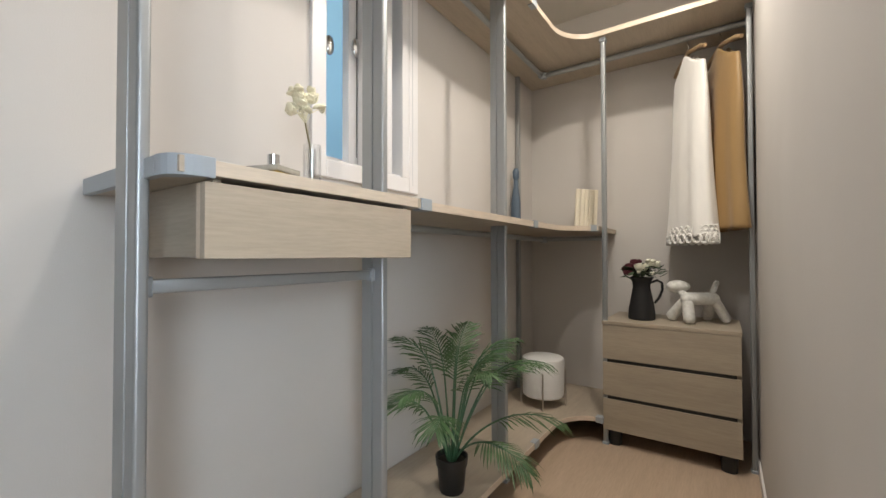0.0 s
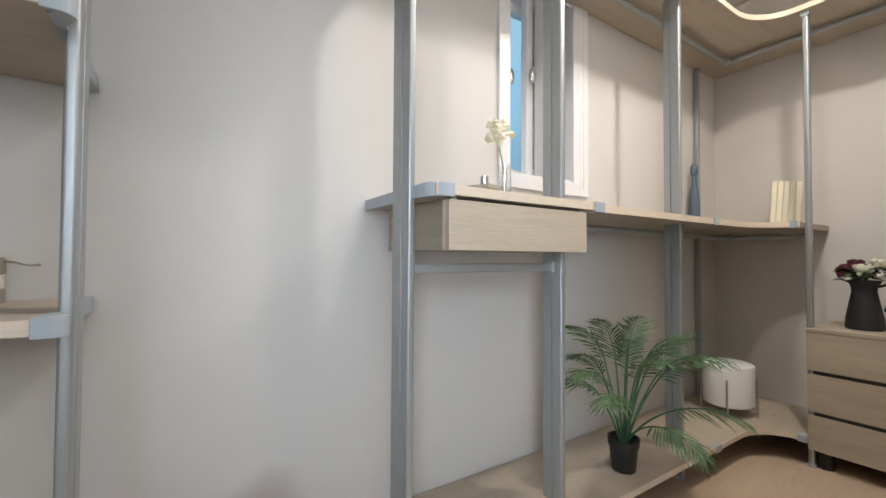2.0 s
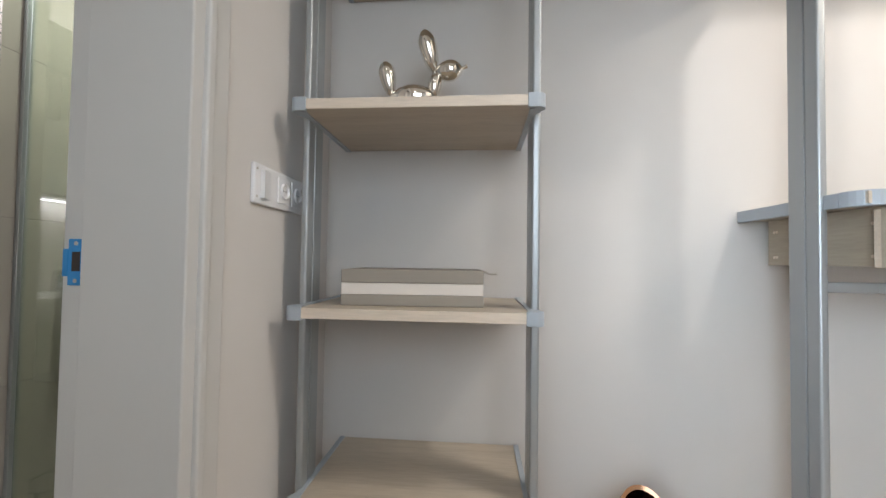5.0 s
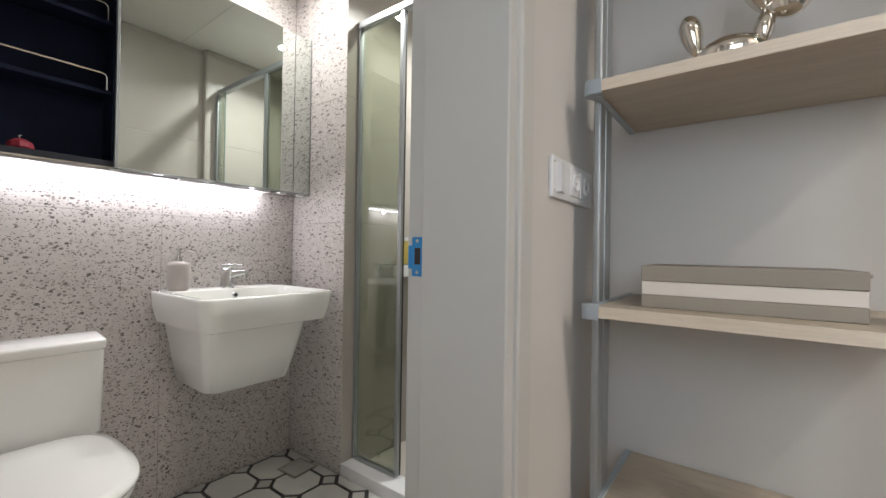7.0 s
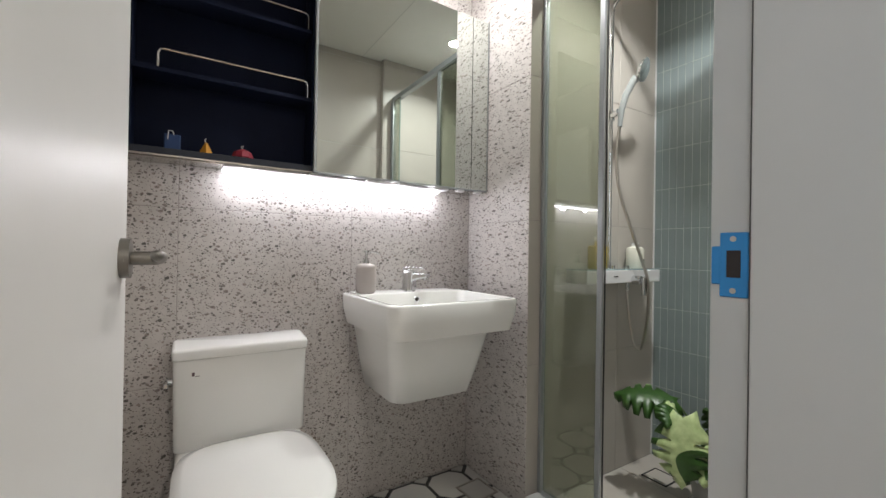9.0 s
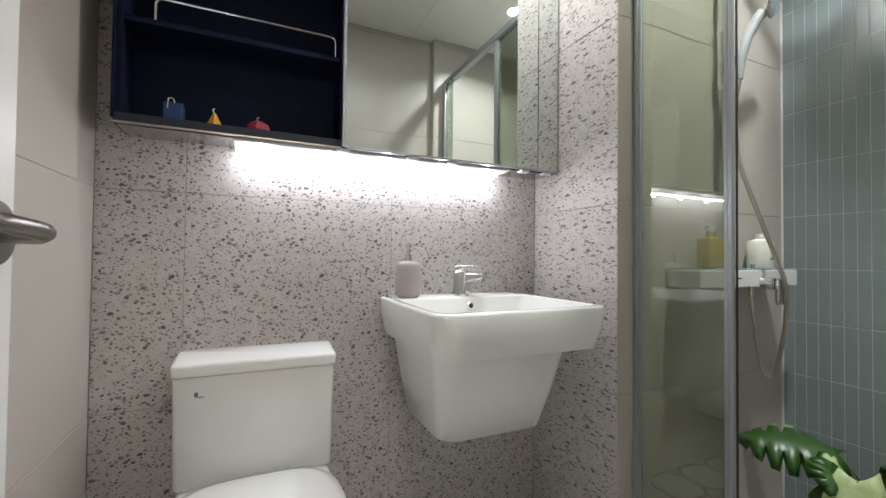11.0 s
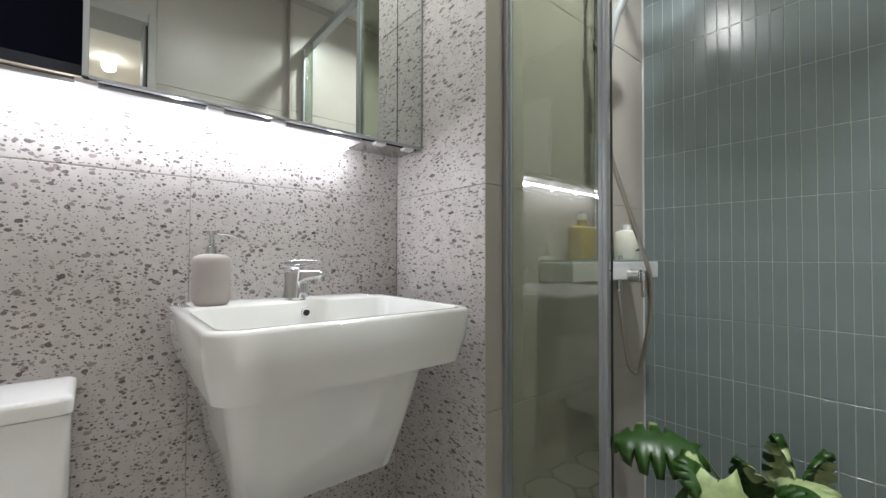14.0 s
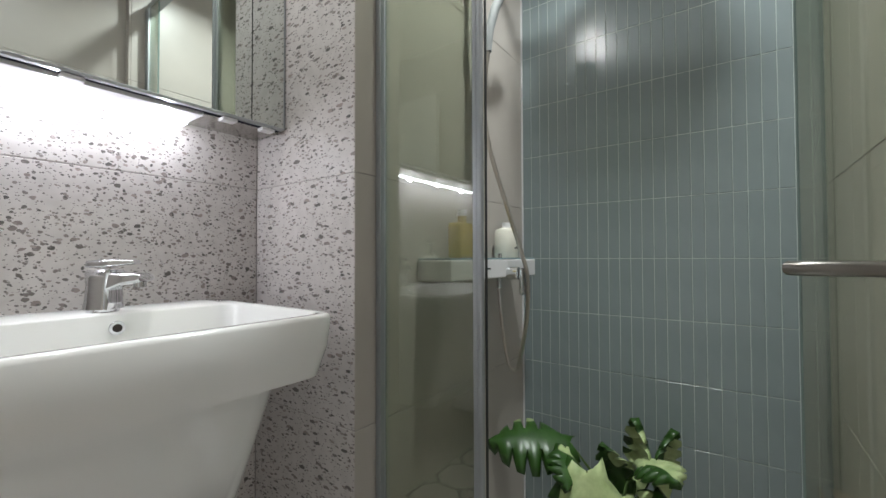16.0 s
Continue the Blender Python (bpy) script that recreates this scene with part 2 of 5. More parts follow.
def tube(pts, r, n=8, bm=None):
    """A round bar along points; r is one radius or one for each point."""
    out = bm or bmesh.new()
    pts = [Vector(p) for p in pts]
    rs = r if isinstance(r, (list, tuple)) else [r] * len(pts)
    rings, q = [], None
    for i, p in enumerate(pts):
        d = (pts[min(i + 1, len(pts) - 1)] - pts[max(i - 1, 0)]).normalized()
        q = d.to_track_quat("Z", "Y") if q is None else (q @ Vector((0, 0, 1))).rotation_difference(d) @ q
        rings.append([out.verts.new(p + q @ Vector((rs[i] * math.cos(a), rs[i] * math.sin(a), 0))) for a in (2 * math.pi * k / n for k in range(n))])
    for a, b in zip(rings, rings[1:]):
        for k in range(n):
            out.faces.new((a[k], a[(k + 1) % n], b[(k + 1) % n], b[k]))
    out.faces.new(rings[0][::-1])
    out.faces.new(rings[-1])
    return out


def lathe(profile, at=(0, 0, 0), n=32, bm=None, scale=(1, 1)):
    """Turns (radius, height) pairs round an upright line."""
    out = bm or bmesh.new()
    at = Vector(at)
    rings = []
    for r, z in profile:
        if r < 1e-5:
            rings.append([out.verts.new(at + Vector((0, 0, z)))])
        else:
            rings.append([out.verts.new(at + Vector((scale[0] * r * math.cos(2 * math.pi * k / n), scale[1] * r * math.sin(2 * math.pi * k / n), z))) for k in range(n)])
    for a, b in zip(rings, rings[1:]):
        for k in range(n):
            k2 = (k + 1) % n
            if len(a) == 1 and len(b) > 1:
                out.faces.new((a[0], b[k2], b[k]))
            elif len(b) == 1 and len(a) > 1:
                out.faces.new((a[k], a[k2], b[0]))
            elif len(a) > 1:
                out.faces.new((a[k], a[k2], b[k2], b[k]))
    return out


def prism(outline, z0, z1, bm=None, bevel=0.0):
    out = bm or bmesh.new()
    b = bmesh.new()
    lo = [b.verts.new((x, y, z0)) for x, y in outline]
    hi = [b.verts.new((x, y, z1)) for x, y in outline]
    n = len(outline)
    for i in range(n):
        b.faces.new((lo[i], lo[(i + 1) % n], hi[(i + 1) % n], hi[i]))
    b.faces.new(lo[::-1])
    b.faces.new(hi)
    if bevel:
        bmesh.ops.recalc_face_normals(b, faces=b.faces)
        es = [e for e in b.edges if e.calc_face_angle(0) > 0.6]
        bmesh.ops.bevel(b, geom=es, offset=bevel, segments=2, profile=0.5, affect="EDGES")
    return join(out, b)


def arc(cx, cy, r, a0, a1, n=8):
    return [(cx + r * math.cos(radians(a0 + (a1 - a0) * i / n)), cy + r * math.sin(radians(a0 + (a1 - a0) * i / n))) for i in range(n + 1)]


def structure(name, bm, material, label="", smooth=False):
    ob = part(name, bm, material, smooth=smooth)
    return tagged(ob, label, kind="structure")


# ---- the rooms ----
FLOOR_Z, CEIL_Z, BCEIL_Z = 0.13, 2.55, 2.43
EAST, NORTH, SOUTH = 1.165, 5.15, 1.61   # closet: wall beside the chest, far wall, wall with the door
BE, BN, SHOWER_END = 1.42, 1.395, 1.345                      # bathroom: east wall, wall with the door
GREEN_X, SHOWER_Y = -0.91, 0.42

structure("closet_floor", box((-0.0, SOUTH - 0.24, -0.1), (2.3, NORTH, FLOOR_Z)), FLOORWOOD, "warm beige wood laminate floor")
structure("ceiling", box((-0.1, SOUTH, CEIL_Z), (2.4, NORTH + 0.1, CEIL_Z + 0.1)), CEILPAPER, "plain cream papered ceiling")
wy0, wy1, wz0, wz1 = 3.44, 3.86, 1.365, 2.16
bm = box((-0.2, SOUTH - 0.24, FLOOR_Z), (0, wy0, CEIL_Z))
box((-0.2, wy1, FLOOR_Z), (0, NORTH + 0.1, CEIL_Z), bm=bm)
box((-0.2, wy0, FLOOR_Z), (0, wy1, wz0), bm=bm)
box((-0.2, wy0, wz1), (0, wy1, CEIL_Z), bm=bm)
structure("wall_west", bm, WALLPAPER, "greige papered wall with a small window")
structure("wall_north", box((0, NORTH, FLOOR_Z), (2.4, NORTH + 0.1, CEIL_Z)), WALLPAPER, "greige papered wall behind the shelves")
structure("wall_east", box((EAST, 2.85, FLOOR_Z), (EAST + 0.12, NORTH, CEIL_Z)), WALLPAPER, "plain greige papered wall")
structure("wall_hall", box((2.3, SOUTH - 0.2, FLOOR_Z), (2.4, NORTH, CEIL_Z)), WALLPAPER, "plain greige papered wall")
structure("wall_hall_end", box((EAST + 0.12, 3.10, FLOOR_Z), (2.3, 3.20, CEIL_Z)), WALLPAPER, "plain greige papered wall")
structure("baseboard_east", box((EAST - 0.008, 2.852, FLOOR_Z), (EAST, NORTH, FLOOR_Z + 0.05)), DOORPAINT, "low white skirting")
DX0, DX1, DTOP = 0.60, 1.345, 2.10
bm = box((0, BN + 0.002, 0), (DX0, SOUTH, CEIL_Z))
box((DX1, BN + 0.012, 0), (2.3, SOUTH, CEIL_Z), bm=bm)
box((DX0, BN + 0.012, DTOP), (DX1, SOUTH, CEIL_Z), bm=bm)
structure("wall_south", bm, WALLPAPER, "greige papered wall with a doorway and a switch plate")

# bathroom shell
structure("bathroom_floor", box((GREEN_X, 0, -0.1), (BE, BN, -0.003)), GROUT, "dark grout bed of the bathroom floor")
structure("bathroom_ceiling", box((GREEN_X - 0.1, -0.1, BCEIL_Z), (BE + 0.1, BN + 0.012, BCEIL_Z + 0.1)), CEILPAPER, "pale grey bathroom ceiling panels")
structure("wall_mirror_side", box((-0.0, -0.1, -0.1), (BE + 0.1, -0.0015, BCEIL_Z)), GROUT, "terrazzo tiled bathroom wall")
structure("wall_return", box((GREEN_X - 0.1, -0.1, -0.1), (-0.0015, SHOWER_Y - 0.0015, BCEIL_Z)), GROUT, "terrazzo tiled return wall beside the shower")
structure("wall_green", box((GREEN_X - 0.1, SHOWER_Y, -0.1), (GREEN_X - 0.0012, BN + 0.1, BCEIL_Z)), GREYGROUT, "sage green tiled shower wall")
structure("wall_shower_end", box((GREEN_X - 0.0005, SHOWER_END + 0.0015, -0.1), (0, SOUTH, BCEIL_Z)), GROUT, "beige tiled shower wall")
structure("wall_bath_east", box((BE + 0.0015, -0.1, -0.1), (BE + 0.1, BN + 0.012, BCEIL_Z)), GROUT, "beige tiled bathroom wall")

# ---- door ----


def door_frame():
    d = thing("door_frame", (0.63, SOUTH, FLOOR_Z), "grey film-wrapped door frame with moulded casing", "door frame", kind="structure")
    for x0, x1, rx0, rx1 in ((0.60, 0.647, 0.60, 0.630), (DX1 - 0.002, DX1 - 0.049, DX1 - 0.002, DX1 - 0.032)):
        bm = box((min(x0, x1), 1.436, 0.0), (max(x0, x1), SOUTH + 0.012, DTOP), 0.003)
        box((min(rx0, rx1), 1.387, 0.0), (max(rx0, rx1), 1.437, DTOP), 0.002, bm=bm)
        part("jamb", bm, JAMBPAINT, d)
        sx = 0.6302 if x0 < 1 else DX1 - 0.0365
        part("weather_strip", box((sx, 1.4305, 0.135), (sx + 0.0045, 1.4355, DTOP - 0.041), 0.001), plain("grey_rubber", (0.10, 0.095, 0.09), 0.7), d)
        s = 1 if x0 < 1 else -1
        e = x0 + s * 0.02
        bm = box((min(e, e - s * 0.07), SOUTH, FLOOR_Z), (max(e, e - s * 0.07), SOUTH + 0.014, DTOP + 0.05), 0.004)
        box((min(e + s * 0.0, e - s * 0.02), SOUTH, FLOOR_Z), (max(e, e - s * 0.02), SOUTH + 0.022, DTOP + 0.05), 0.004, bm=bm)
        part("casing", bm, JAMBPAINT, d)
    part("head", box((0.60, BN + 0.002, DTOP - 0.04), (DX1, SOUTH + 0.012, DTOP), 0.003), JAMBPAINT, d)
    part("threshold", box((0.60, BN + 0.002, 0.0), (DX1, SOUTH - 0.23 + 0.0, FLOOR_Z + 0.012), 0.003), JAMBPAINT, d)
    bm = box((0.6302, 1.399, 1.007), (0.6335, 1.430, 1.086), 0.0015)
    box((0.6302, 1.390, 1.022), (0.6345, 1.4005, 1.069), 0.0015, bm=bm)
    part("strike_plate", bm, BLUE, d, "strike plate still covered in blue film")
    part("latch_hole", box((0.6328, 1.407, 1.031), (0.634, 1.422, 1.064)), DARKHOLE, d)
    for z in (1.015, 1.078):
        part("screw", rod((0.6335, 1.414, z), (0.6345, 1.414, z), 0.0035, n=12), STEEL, d)
    return d


door_frame()


def door():
    d = thing("door", (1.30, 1.40, 0.02), "smooth off-white bathroom door standing open", "door")
    d.rotation_euler.z = radians(-1.4)
    part("leaf", box((0.0, -0.69, 0.0), (0.036, 0.0, 2.03), 0.002), DOORPAINT, d, local=True)
    bm = rod((0.0, -0.63, 1.017), (-0.014, -0.63, 1.017), 0.034, n=36)
    rod((-0.008, -0.63, 1.017), (-0.030, -0.63, 1.017), 0.0115, n=20, bm=bm)
    rod((-0.007, -0.5965, 1.013), (-0.007, -0.5955, 1.013), 0.002, n=10, bm=bm)
    h = part("handle", bm, NICKEL, d, "satin nickel lever handle", smooth=True, local=True)
    pts = [(-0.028, -0.630, 1.017), (-0.048, -0.628, 1.017), (-0.056, -0.616, 1.018), (-0.059, -0.59, 1.020), (-0.058, -0.54, 1.023), (-0.057, -0.52, 1.024), (-0.057, -0.513, 1.024)]
    part("lever", tube(pts, [0.0115, 0.0115, 0.0105, 0.0095, 0.009, 0.008, 0.003], 16), NICKEL, h, smooth=True, local=True)
    for z in (0.25, 1.0, 1.8):
        part("hinge", rod((-0.004, 0.004, z), (-0.004, 0.004, z + 0.09), 0.006, n=12), STEEL, d, local=True)
    return d


door()

# ---- window ----


def window():
    w = thing("window_1", (0, 3.65, 1.3), "small white upvc sliding window with two sashes", "window", kind="structure")
    a0, a1, b0, b1 = 3.388, 3.913, 1.312, 2.215
    bm = box((0, a0, b0), (0.014, wy0 + 0.004, b1), 0.003)
    box((0, wy1 - 0.004, b0), (0.014, a1, b1), 0.003, bm=bm)
    box((0, wy0 + 0.004, b0), (0.0135, wy1 - 0.004, wz0 + 0.004), 0.003, bm=bm)
    box((0, wy0 + 0.004, wz1 - 0.004), (0.0135, wy1 - 0.004, b1), 0.003, bm=bm)
    box((-0.045, 3.632, wz0 + 0.004), (0.0135, 3.755, wz1 - 0.004), 0.003, bm=bm)
    box((-0.045, 3.815, wz0 + 0.004), (0.0135, wy1 - 0.0045, wz1 - 0.004), 0.003, bm=bm)
    part("window_frame", bm, PVC, w)
    part("seam", box((0.0136, 3.876, wz0 - 0.02), (0.0146, 3.8775, wz1)), CAP, w)
    bm = box((-0.2, wy0, wz0), (0, wy0 + 0.012, wz1))
    box((-0.2, wy1 - 0.012, wz0), (0, wy1, wz1), bm=bm)
    box((-0.2, wy0, wz0), (0, wy1, wz0 + 0.012), bm=bm)
    box((-0.2, wy0, wz1 - 0.012), (0, wy1, wz1), bm=bm)
    part("lining", bm, PVC, w)
    mid = (wy0 + wy1) / 2
    for n, (y0, y1, x) in enumerate(((wy0 + 0.012, mid + 0.02, -0.15), (3.598, wy1 - 0.013, -0.09))):
        z0, z1, q = wz0 + 0.012, wz1 - 0.012, 0.042
        ql, qr = (q, 0.004) if n == 0 else (0.105, q)
        bm = box((x, y0, z0), (x + 0.035, y0 + ql, z1), 0.003)
        box((x, y1 - qr, z0), (x + 0.035, y1, z1), 0.003, bm=bm)
        box((x, y0 + ql, z0), (x + 0.035, y1 - qr, z0 + q * (1 - n * 0.9)), 0.001, bm=bm)
        box((x, y0 + ql, z1 - q), (x + 0.035, y1 - qr, z1), 0.003, bm=bm)
        s = part("sash", bm, PVC, w)
        p = part("pane", box((x + 0.014, y0 + ql, z0 + q * (1 - n * 0.9)), (x + 0.02, y1 - qr, z1 - q)), DARKVIEW if n else GLASS, s, "pane in opaque dark teal" if n else "")
        p.visible_shadow = False
        gy = y0 + 0.036 if n else y1 - 0.022
        part("gasket", box((x + (0.033 if n else 0.024), gy, z0 + q), (x + (0.0355 if n else 0.030), gy + (0.003 if n else 0.018), z1 - q)), BLACK, s)
        # on the first sash a solid copy stands in for the latch's reflection in the pane
        hy = y0 + 0.100 if n == 0 else y0 + 0.024
        bm = bmesh.new()
        bmesh.ops.create_uvsphere(bm, u_segments=20, v_segments=12, radius=1)
        for v in bm.verts:
            v.co = Vector((v.co.x * 0.012 + x + 0.045, v.co.y * 0.019 + hy, v.co.z * 0.036 + 1.815))
        part("latch_or_reflection", bm, CHROME, s, "oval chrome crescent latch, on the first sash its reflection built solid", smooth=True)
    part("sticker", box((-0.0549, mid - 0.012, 1.45), (-0.0541, mid + 0.022, 1.56)), PVC, w, "small printed paper label")
    for i in range(6):
        part("print", box((-0.0541, mid - 0.007 + 0.002 * (i % 3), 1.468 + 0.013 * i), (-0.0536, mid + 0.017 - 0.004 * (i % 2), 1.473 + 0.013 * i)), CAP, w)
    return w


window()
backdrop = structure("backdrop", box((-1.3, 2.2, 0.6), (-1.25, 5.2, 3.2)), glow("sky_blue", (0.36, 0.60, 0.82), 0.9), "pale blue daylight outside the window")

# ---- shelving ----


def post(x, y, wx, wy, top=CEIL_Z, label="tall brushed aluminium shelving post"):
    t = thing("shelving_post", (x, y, FLOOR_Z), label, "post", "floor to ceiling shelving posts")
    # a flat extrusion with rounded noses and a groove down each broad side
    hx, hy, r, gx, gd = wx / 2, wy / 2, min(0.006, wy * 0.3), wx / 2 - 0.037, 0.004
    if wx < 0.05:
        gx = 0.0
    out = arc(x + hx - r, y + hy - r, r, 90, 0, 5) + arc(x + hx - r, y - hy + r, r, 0, -90, 5)
    out += [(x + gx + 0.0035, y - hy), (x + gx + 0.0025, y - hy + gd), (x + gx - 0.0025, y - hy + gd), (x + gx - 0.0035, y - hy)]
    out += arc(x - hx + r, y - hy + r, r, -90, -180, 5) + arc(x - hx + r, y + hy - r, r, 180, 90, 5)
    out += [(x + gx - 0.0035, y + hy), (x + gx - 0.0025, y + hy - gd), (x + gx + 0.0025, y + hy - gd), (x + gx + 0.0035, y + hy)]
    part("upright", prism(out, FLOOR_Z + 0.01, top - 0.02), ALU, t, smooth=True, sharp=50)
    part("foot", box((x - wx / 2 - 0.004, y - wy / 2 - 0.004, FLOOR_Z), (x + wx / 2 + 0.004, y + wy / 2 + 0.004, FLOOR_Z + 0.012), 0.002), CAP, t)
    part("head", box((x - wx / 2 - 0.004, y - wy / 2 - 0.004, top - 0.02), (x + wx / 2 + 0.004, y + wy / 2 + 0.004, top), 0.002), CAP, t)
    return t


PX = 0.2605
for x, y, wx, wy in ((PX, 2.226, 0.091, 0.020), (PX, 1.667, 0.091, 0.017), (PX, 2.852, 0.091, 0.020), (0.266, 3.401, 0.080, 0.022), (0.271, 4.133, 0.070, 0.022),
                     (0.556, 4.730, 0.022, 0.03), (1.146, 4.80, 0.020, 0.024)):
    post(x, y, wx, wy, CEIL_Z if x < 0.3 else 2.155)


def straight_shelf(name, x1, y0, y1, z, label, th=0.025, caps=(True, True), rr=0.020):
    """A board against the west wall, its top at z."""
    t = thing(name, (0.2, (y0 + y1) / 2, z - th), label, "shelf", "wall shelves")
    e = 0.030 if rr < 0.03 else 0.012
    part("board", box((0.006, y0 + e, z - th), (x1 - 0.003, y1 - e, z), 0.001), WOOD, t)
    part("edge_band", box((x1 - 0.003, y0 + 0.03, z - th + 0.0005), (x1, y1 - 0.03, z - 0.0005), 0.0008), EDGE, t)
    for y, s, on in ((y0, 1, caps[0]), (y1, -1, caps[1])):
        if not on:
            continue
        ya, yb = y - s * 0.003, y + s * 0.012
        inset = 0.018 if rr < 0.03 else 0.0
        yi, yb = ya + s * inset, yb + s * inset
        part("side_rail", box((0.006, min(yi, yb), z - th - 0.004), (x1 - 0.052, max(yi, yb), z + 0.003), 0.002), CAP, t)
        out = [(x1 - 0.0515, yi), (x1 + 0.003 - rr, ya)]
        out += [(x1 + 0.003 - rr + rr * math.sin(a), ya + s * rr * (1 - math.cos(a))) for a in (math.pi / 2 * q / 6 for q in range(1, 7))]
        out += [(x1 + 0.003, ya + s * (rr + 0.020)), (x1 - 0.006, ya + s * (rr + 0.020)), (x1 - 0.006, ya + s * (rr + 0.002)), (x1 - 0.016, yb + s * (rr - 0.018)), (x1 - 0.0515, yb)]
        part("corner_cap", prism(out, z - th - 0.004, z + 0.003, bevel=0.001), CAP, t, "blue-grey plastic corner cap")
    return t


for z in (0.502, 0.946, 1.429, 1.915):
    straight_shelf("wall_shelf", 0.368, 1.655, 2.236, z, "pale wood shelf with blue-grey corner caps between metal posts")
straight_shelf("wall_shelf", 0.368, 2.245, 2.86, 1.915, "pale wood shelf high up between metal posts")


def l_shelf(z, ystart, xend, label, th=0.025, front=0.374, far=4.695):
    """Board along the west wall, turning the corner in a hollow curve along the far wall."""
    t = thing("corner_shelf", (0.2, 4.9, z - th), label, "shelf", "corner shelves")
    curve = [(front + 0.16 * (1 - math.cos(a)), far - 0.20 + 0.20 * math.sin(a)) for a in (math.pi / 2 * i / 10 for i in range(11))]
    outline = [(0.006, ystart)] + [(front, ystart)] + curve + [(xend, far), (xend, NORTH - 0.006), (0.006, NORTH - 0.006)]
    part("board", prism(outline, z - th, z), WOOD, t)
    bm = bmesh.new()
    path = [(front, ystart + 0.03)] + curve + [(xend - 0.01, far)]
    for (ax, ay), (bx, by) in zip(path, path[1:]):
        if math.hypot(bx - ax, by - ay) < 0.002:
            continue
        d = Vector((bx - ax, by - ay, 0)).normalized()
        n = Vector((d.y, -d.x, 0)) * 0.003
        q = [(ax, ay), (bx, by), (bx + n.x, by + n.y), (ax + n.x, ay + n.y)]
        prism(q, z - th + 0.0005, z - 0.0005, bm=bm)
    part("edge_band", bm, EDGE, t)
    part("joint_cap", box((front - 0.02, 4.25, z - th - 0.004), (front + 0.007, 4.295, z + 0.003), 0.002), CAP, t)
    part("joint_cap", box((xend - 0.03, far - 0.008, z - th - 0.004), (xend + 0.004, far + 0.03, z + 0.003), 0.002), CAP, t)
    return t


l_shelf(0.262, 2.88, 0.545, "pale wood L-shaped base shelf low over the floor", th=0.022)
l_shelf(1.210, 3.46, 0.525, "pale wood L-shaped shelf turning the corner at desk height")
l_shelf(2.180, 2.88, EAST - 0.004, "pale wood L-shaped top shelf under the ceiling")
straight = straight_shelf("dressing_shelf", 0.395, 2.855, 3.458, 1.2105, "pale wood dressing shelf with blue-grey edge trim", caps=(True, False), rr=0.045)
part("joint_cap", box((0.360, 3.445, 1.181), (0.396, 3.49, 1.2135), 0.002), CAP, straight)


def vanity_drawer():
    t = thing("drawer_box", (0.2, 3.16, 1.056), "pale wood drawer slung under the dressing shelf", "drawer")
    part("front", box((0.377, 2.903, 1.056), (0.393, 3.402, 1.176), 0.001), WOOD, t)
    part("side_panel", box((0.03, 2.922, 1.058), (0.3735, 2.938, 1.1845), 0.001), WOODX, t)
    part("side_panel", box((0.03, 3.394, 1.058), (0.3735, 3.410, 1.1845), 0.001), WOODX, t)
    part("bottom", box((0.03, 2.938, 1.060), (0.3735, 3.394, 1.070)), UNDER_SHADE, t)
    part("edge_strip", box((0.360, 2.905, 1.056), (0.3765, 2.9215, 1.176), 0.001), EDGE, t)
    for x in (0.055, 0.065, 0.34):
        for z in (1.08, 1.15):
            part("screw_cap", rod((x, 2.9225, z), (x, 2.9205, z), 0.004, n=10), EDGE, t)
    return t


vanity_drawer()


def rail(pts, label, r=0.0125, flat=False):
    t = thing("hanging_rail", pts[0], label, "rail", "hanging rails")
    if flat:
        (x, y0, z), y1 = pts[0], pts[-1][1]
        part("bar", box((x - 0.006, y0, z - 0.0125), (x + 0.006, y1, z + 0.0125), 0.0045, 3), ALU, t, smooth=True)
        for a, b in ((y0, y0 + 0.014), (y1 - 0.014, y1)):
            part("socket", box((x - 0.010, a, z - 0.017), (x + 0.010, b, z + 0.017), 0.003), CAP, t)
        return t
    part("bar", tube(pts, r, 14), ALU, t, smooth=True)
    for p, q in ((pts[0], pts[1]), (pts[-1], pts[-2])):
        d = (Vector(q) - Vector(p)).normalized() * 0.02
        part("socket", rod(p, Vector(p) + d, r + 0.006, n=16), CAP, t)
    return t


rail([(0.271, 2.863, 1.010), (0.271, 3.389, 1.010)], "oval aluminium rail under the dressing drawer", flat=True)
rail([(0.17, 3.44, 2.125), (0.17, 4.90, 2.125), ], "aluminium rail under the top shelf")
rail([(0.17, 4.915, 2.130), (1.155, 4.915, 2.130)], "aluminium rail under the top shelf carrying clothes", 0.015)
rail([(0.17, 3.44, 1.155), (0.17, 4.90, 1.155)], "aluminium rail under the corner shelf")
rail([(0.17, 4.915, 1.155), (0.52, 4.915, 1.155)], "aluminium rail under the corner shelf")
t = thing("wall_channel", (0.03, 4.9, FLOOR_Z), "slim aluminium wall channel in the corner", "post")
part("channel", box((0.004, 4.885, FLOOR_Z), (0.028, 4.91, CEIL_Z), 0.003), ALU, t)


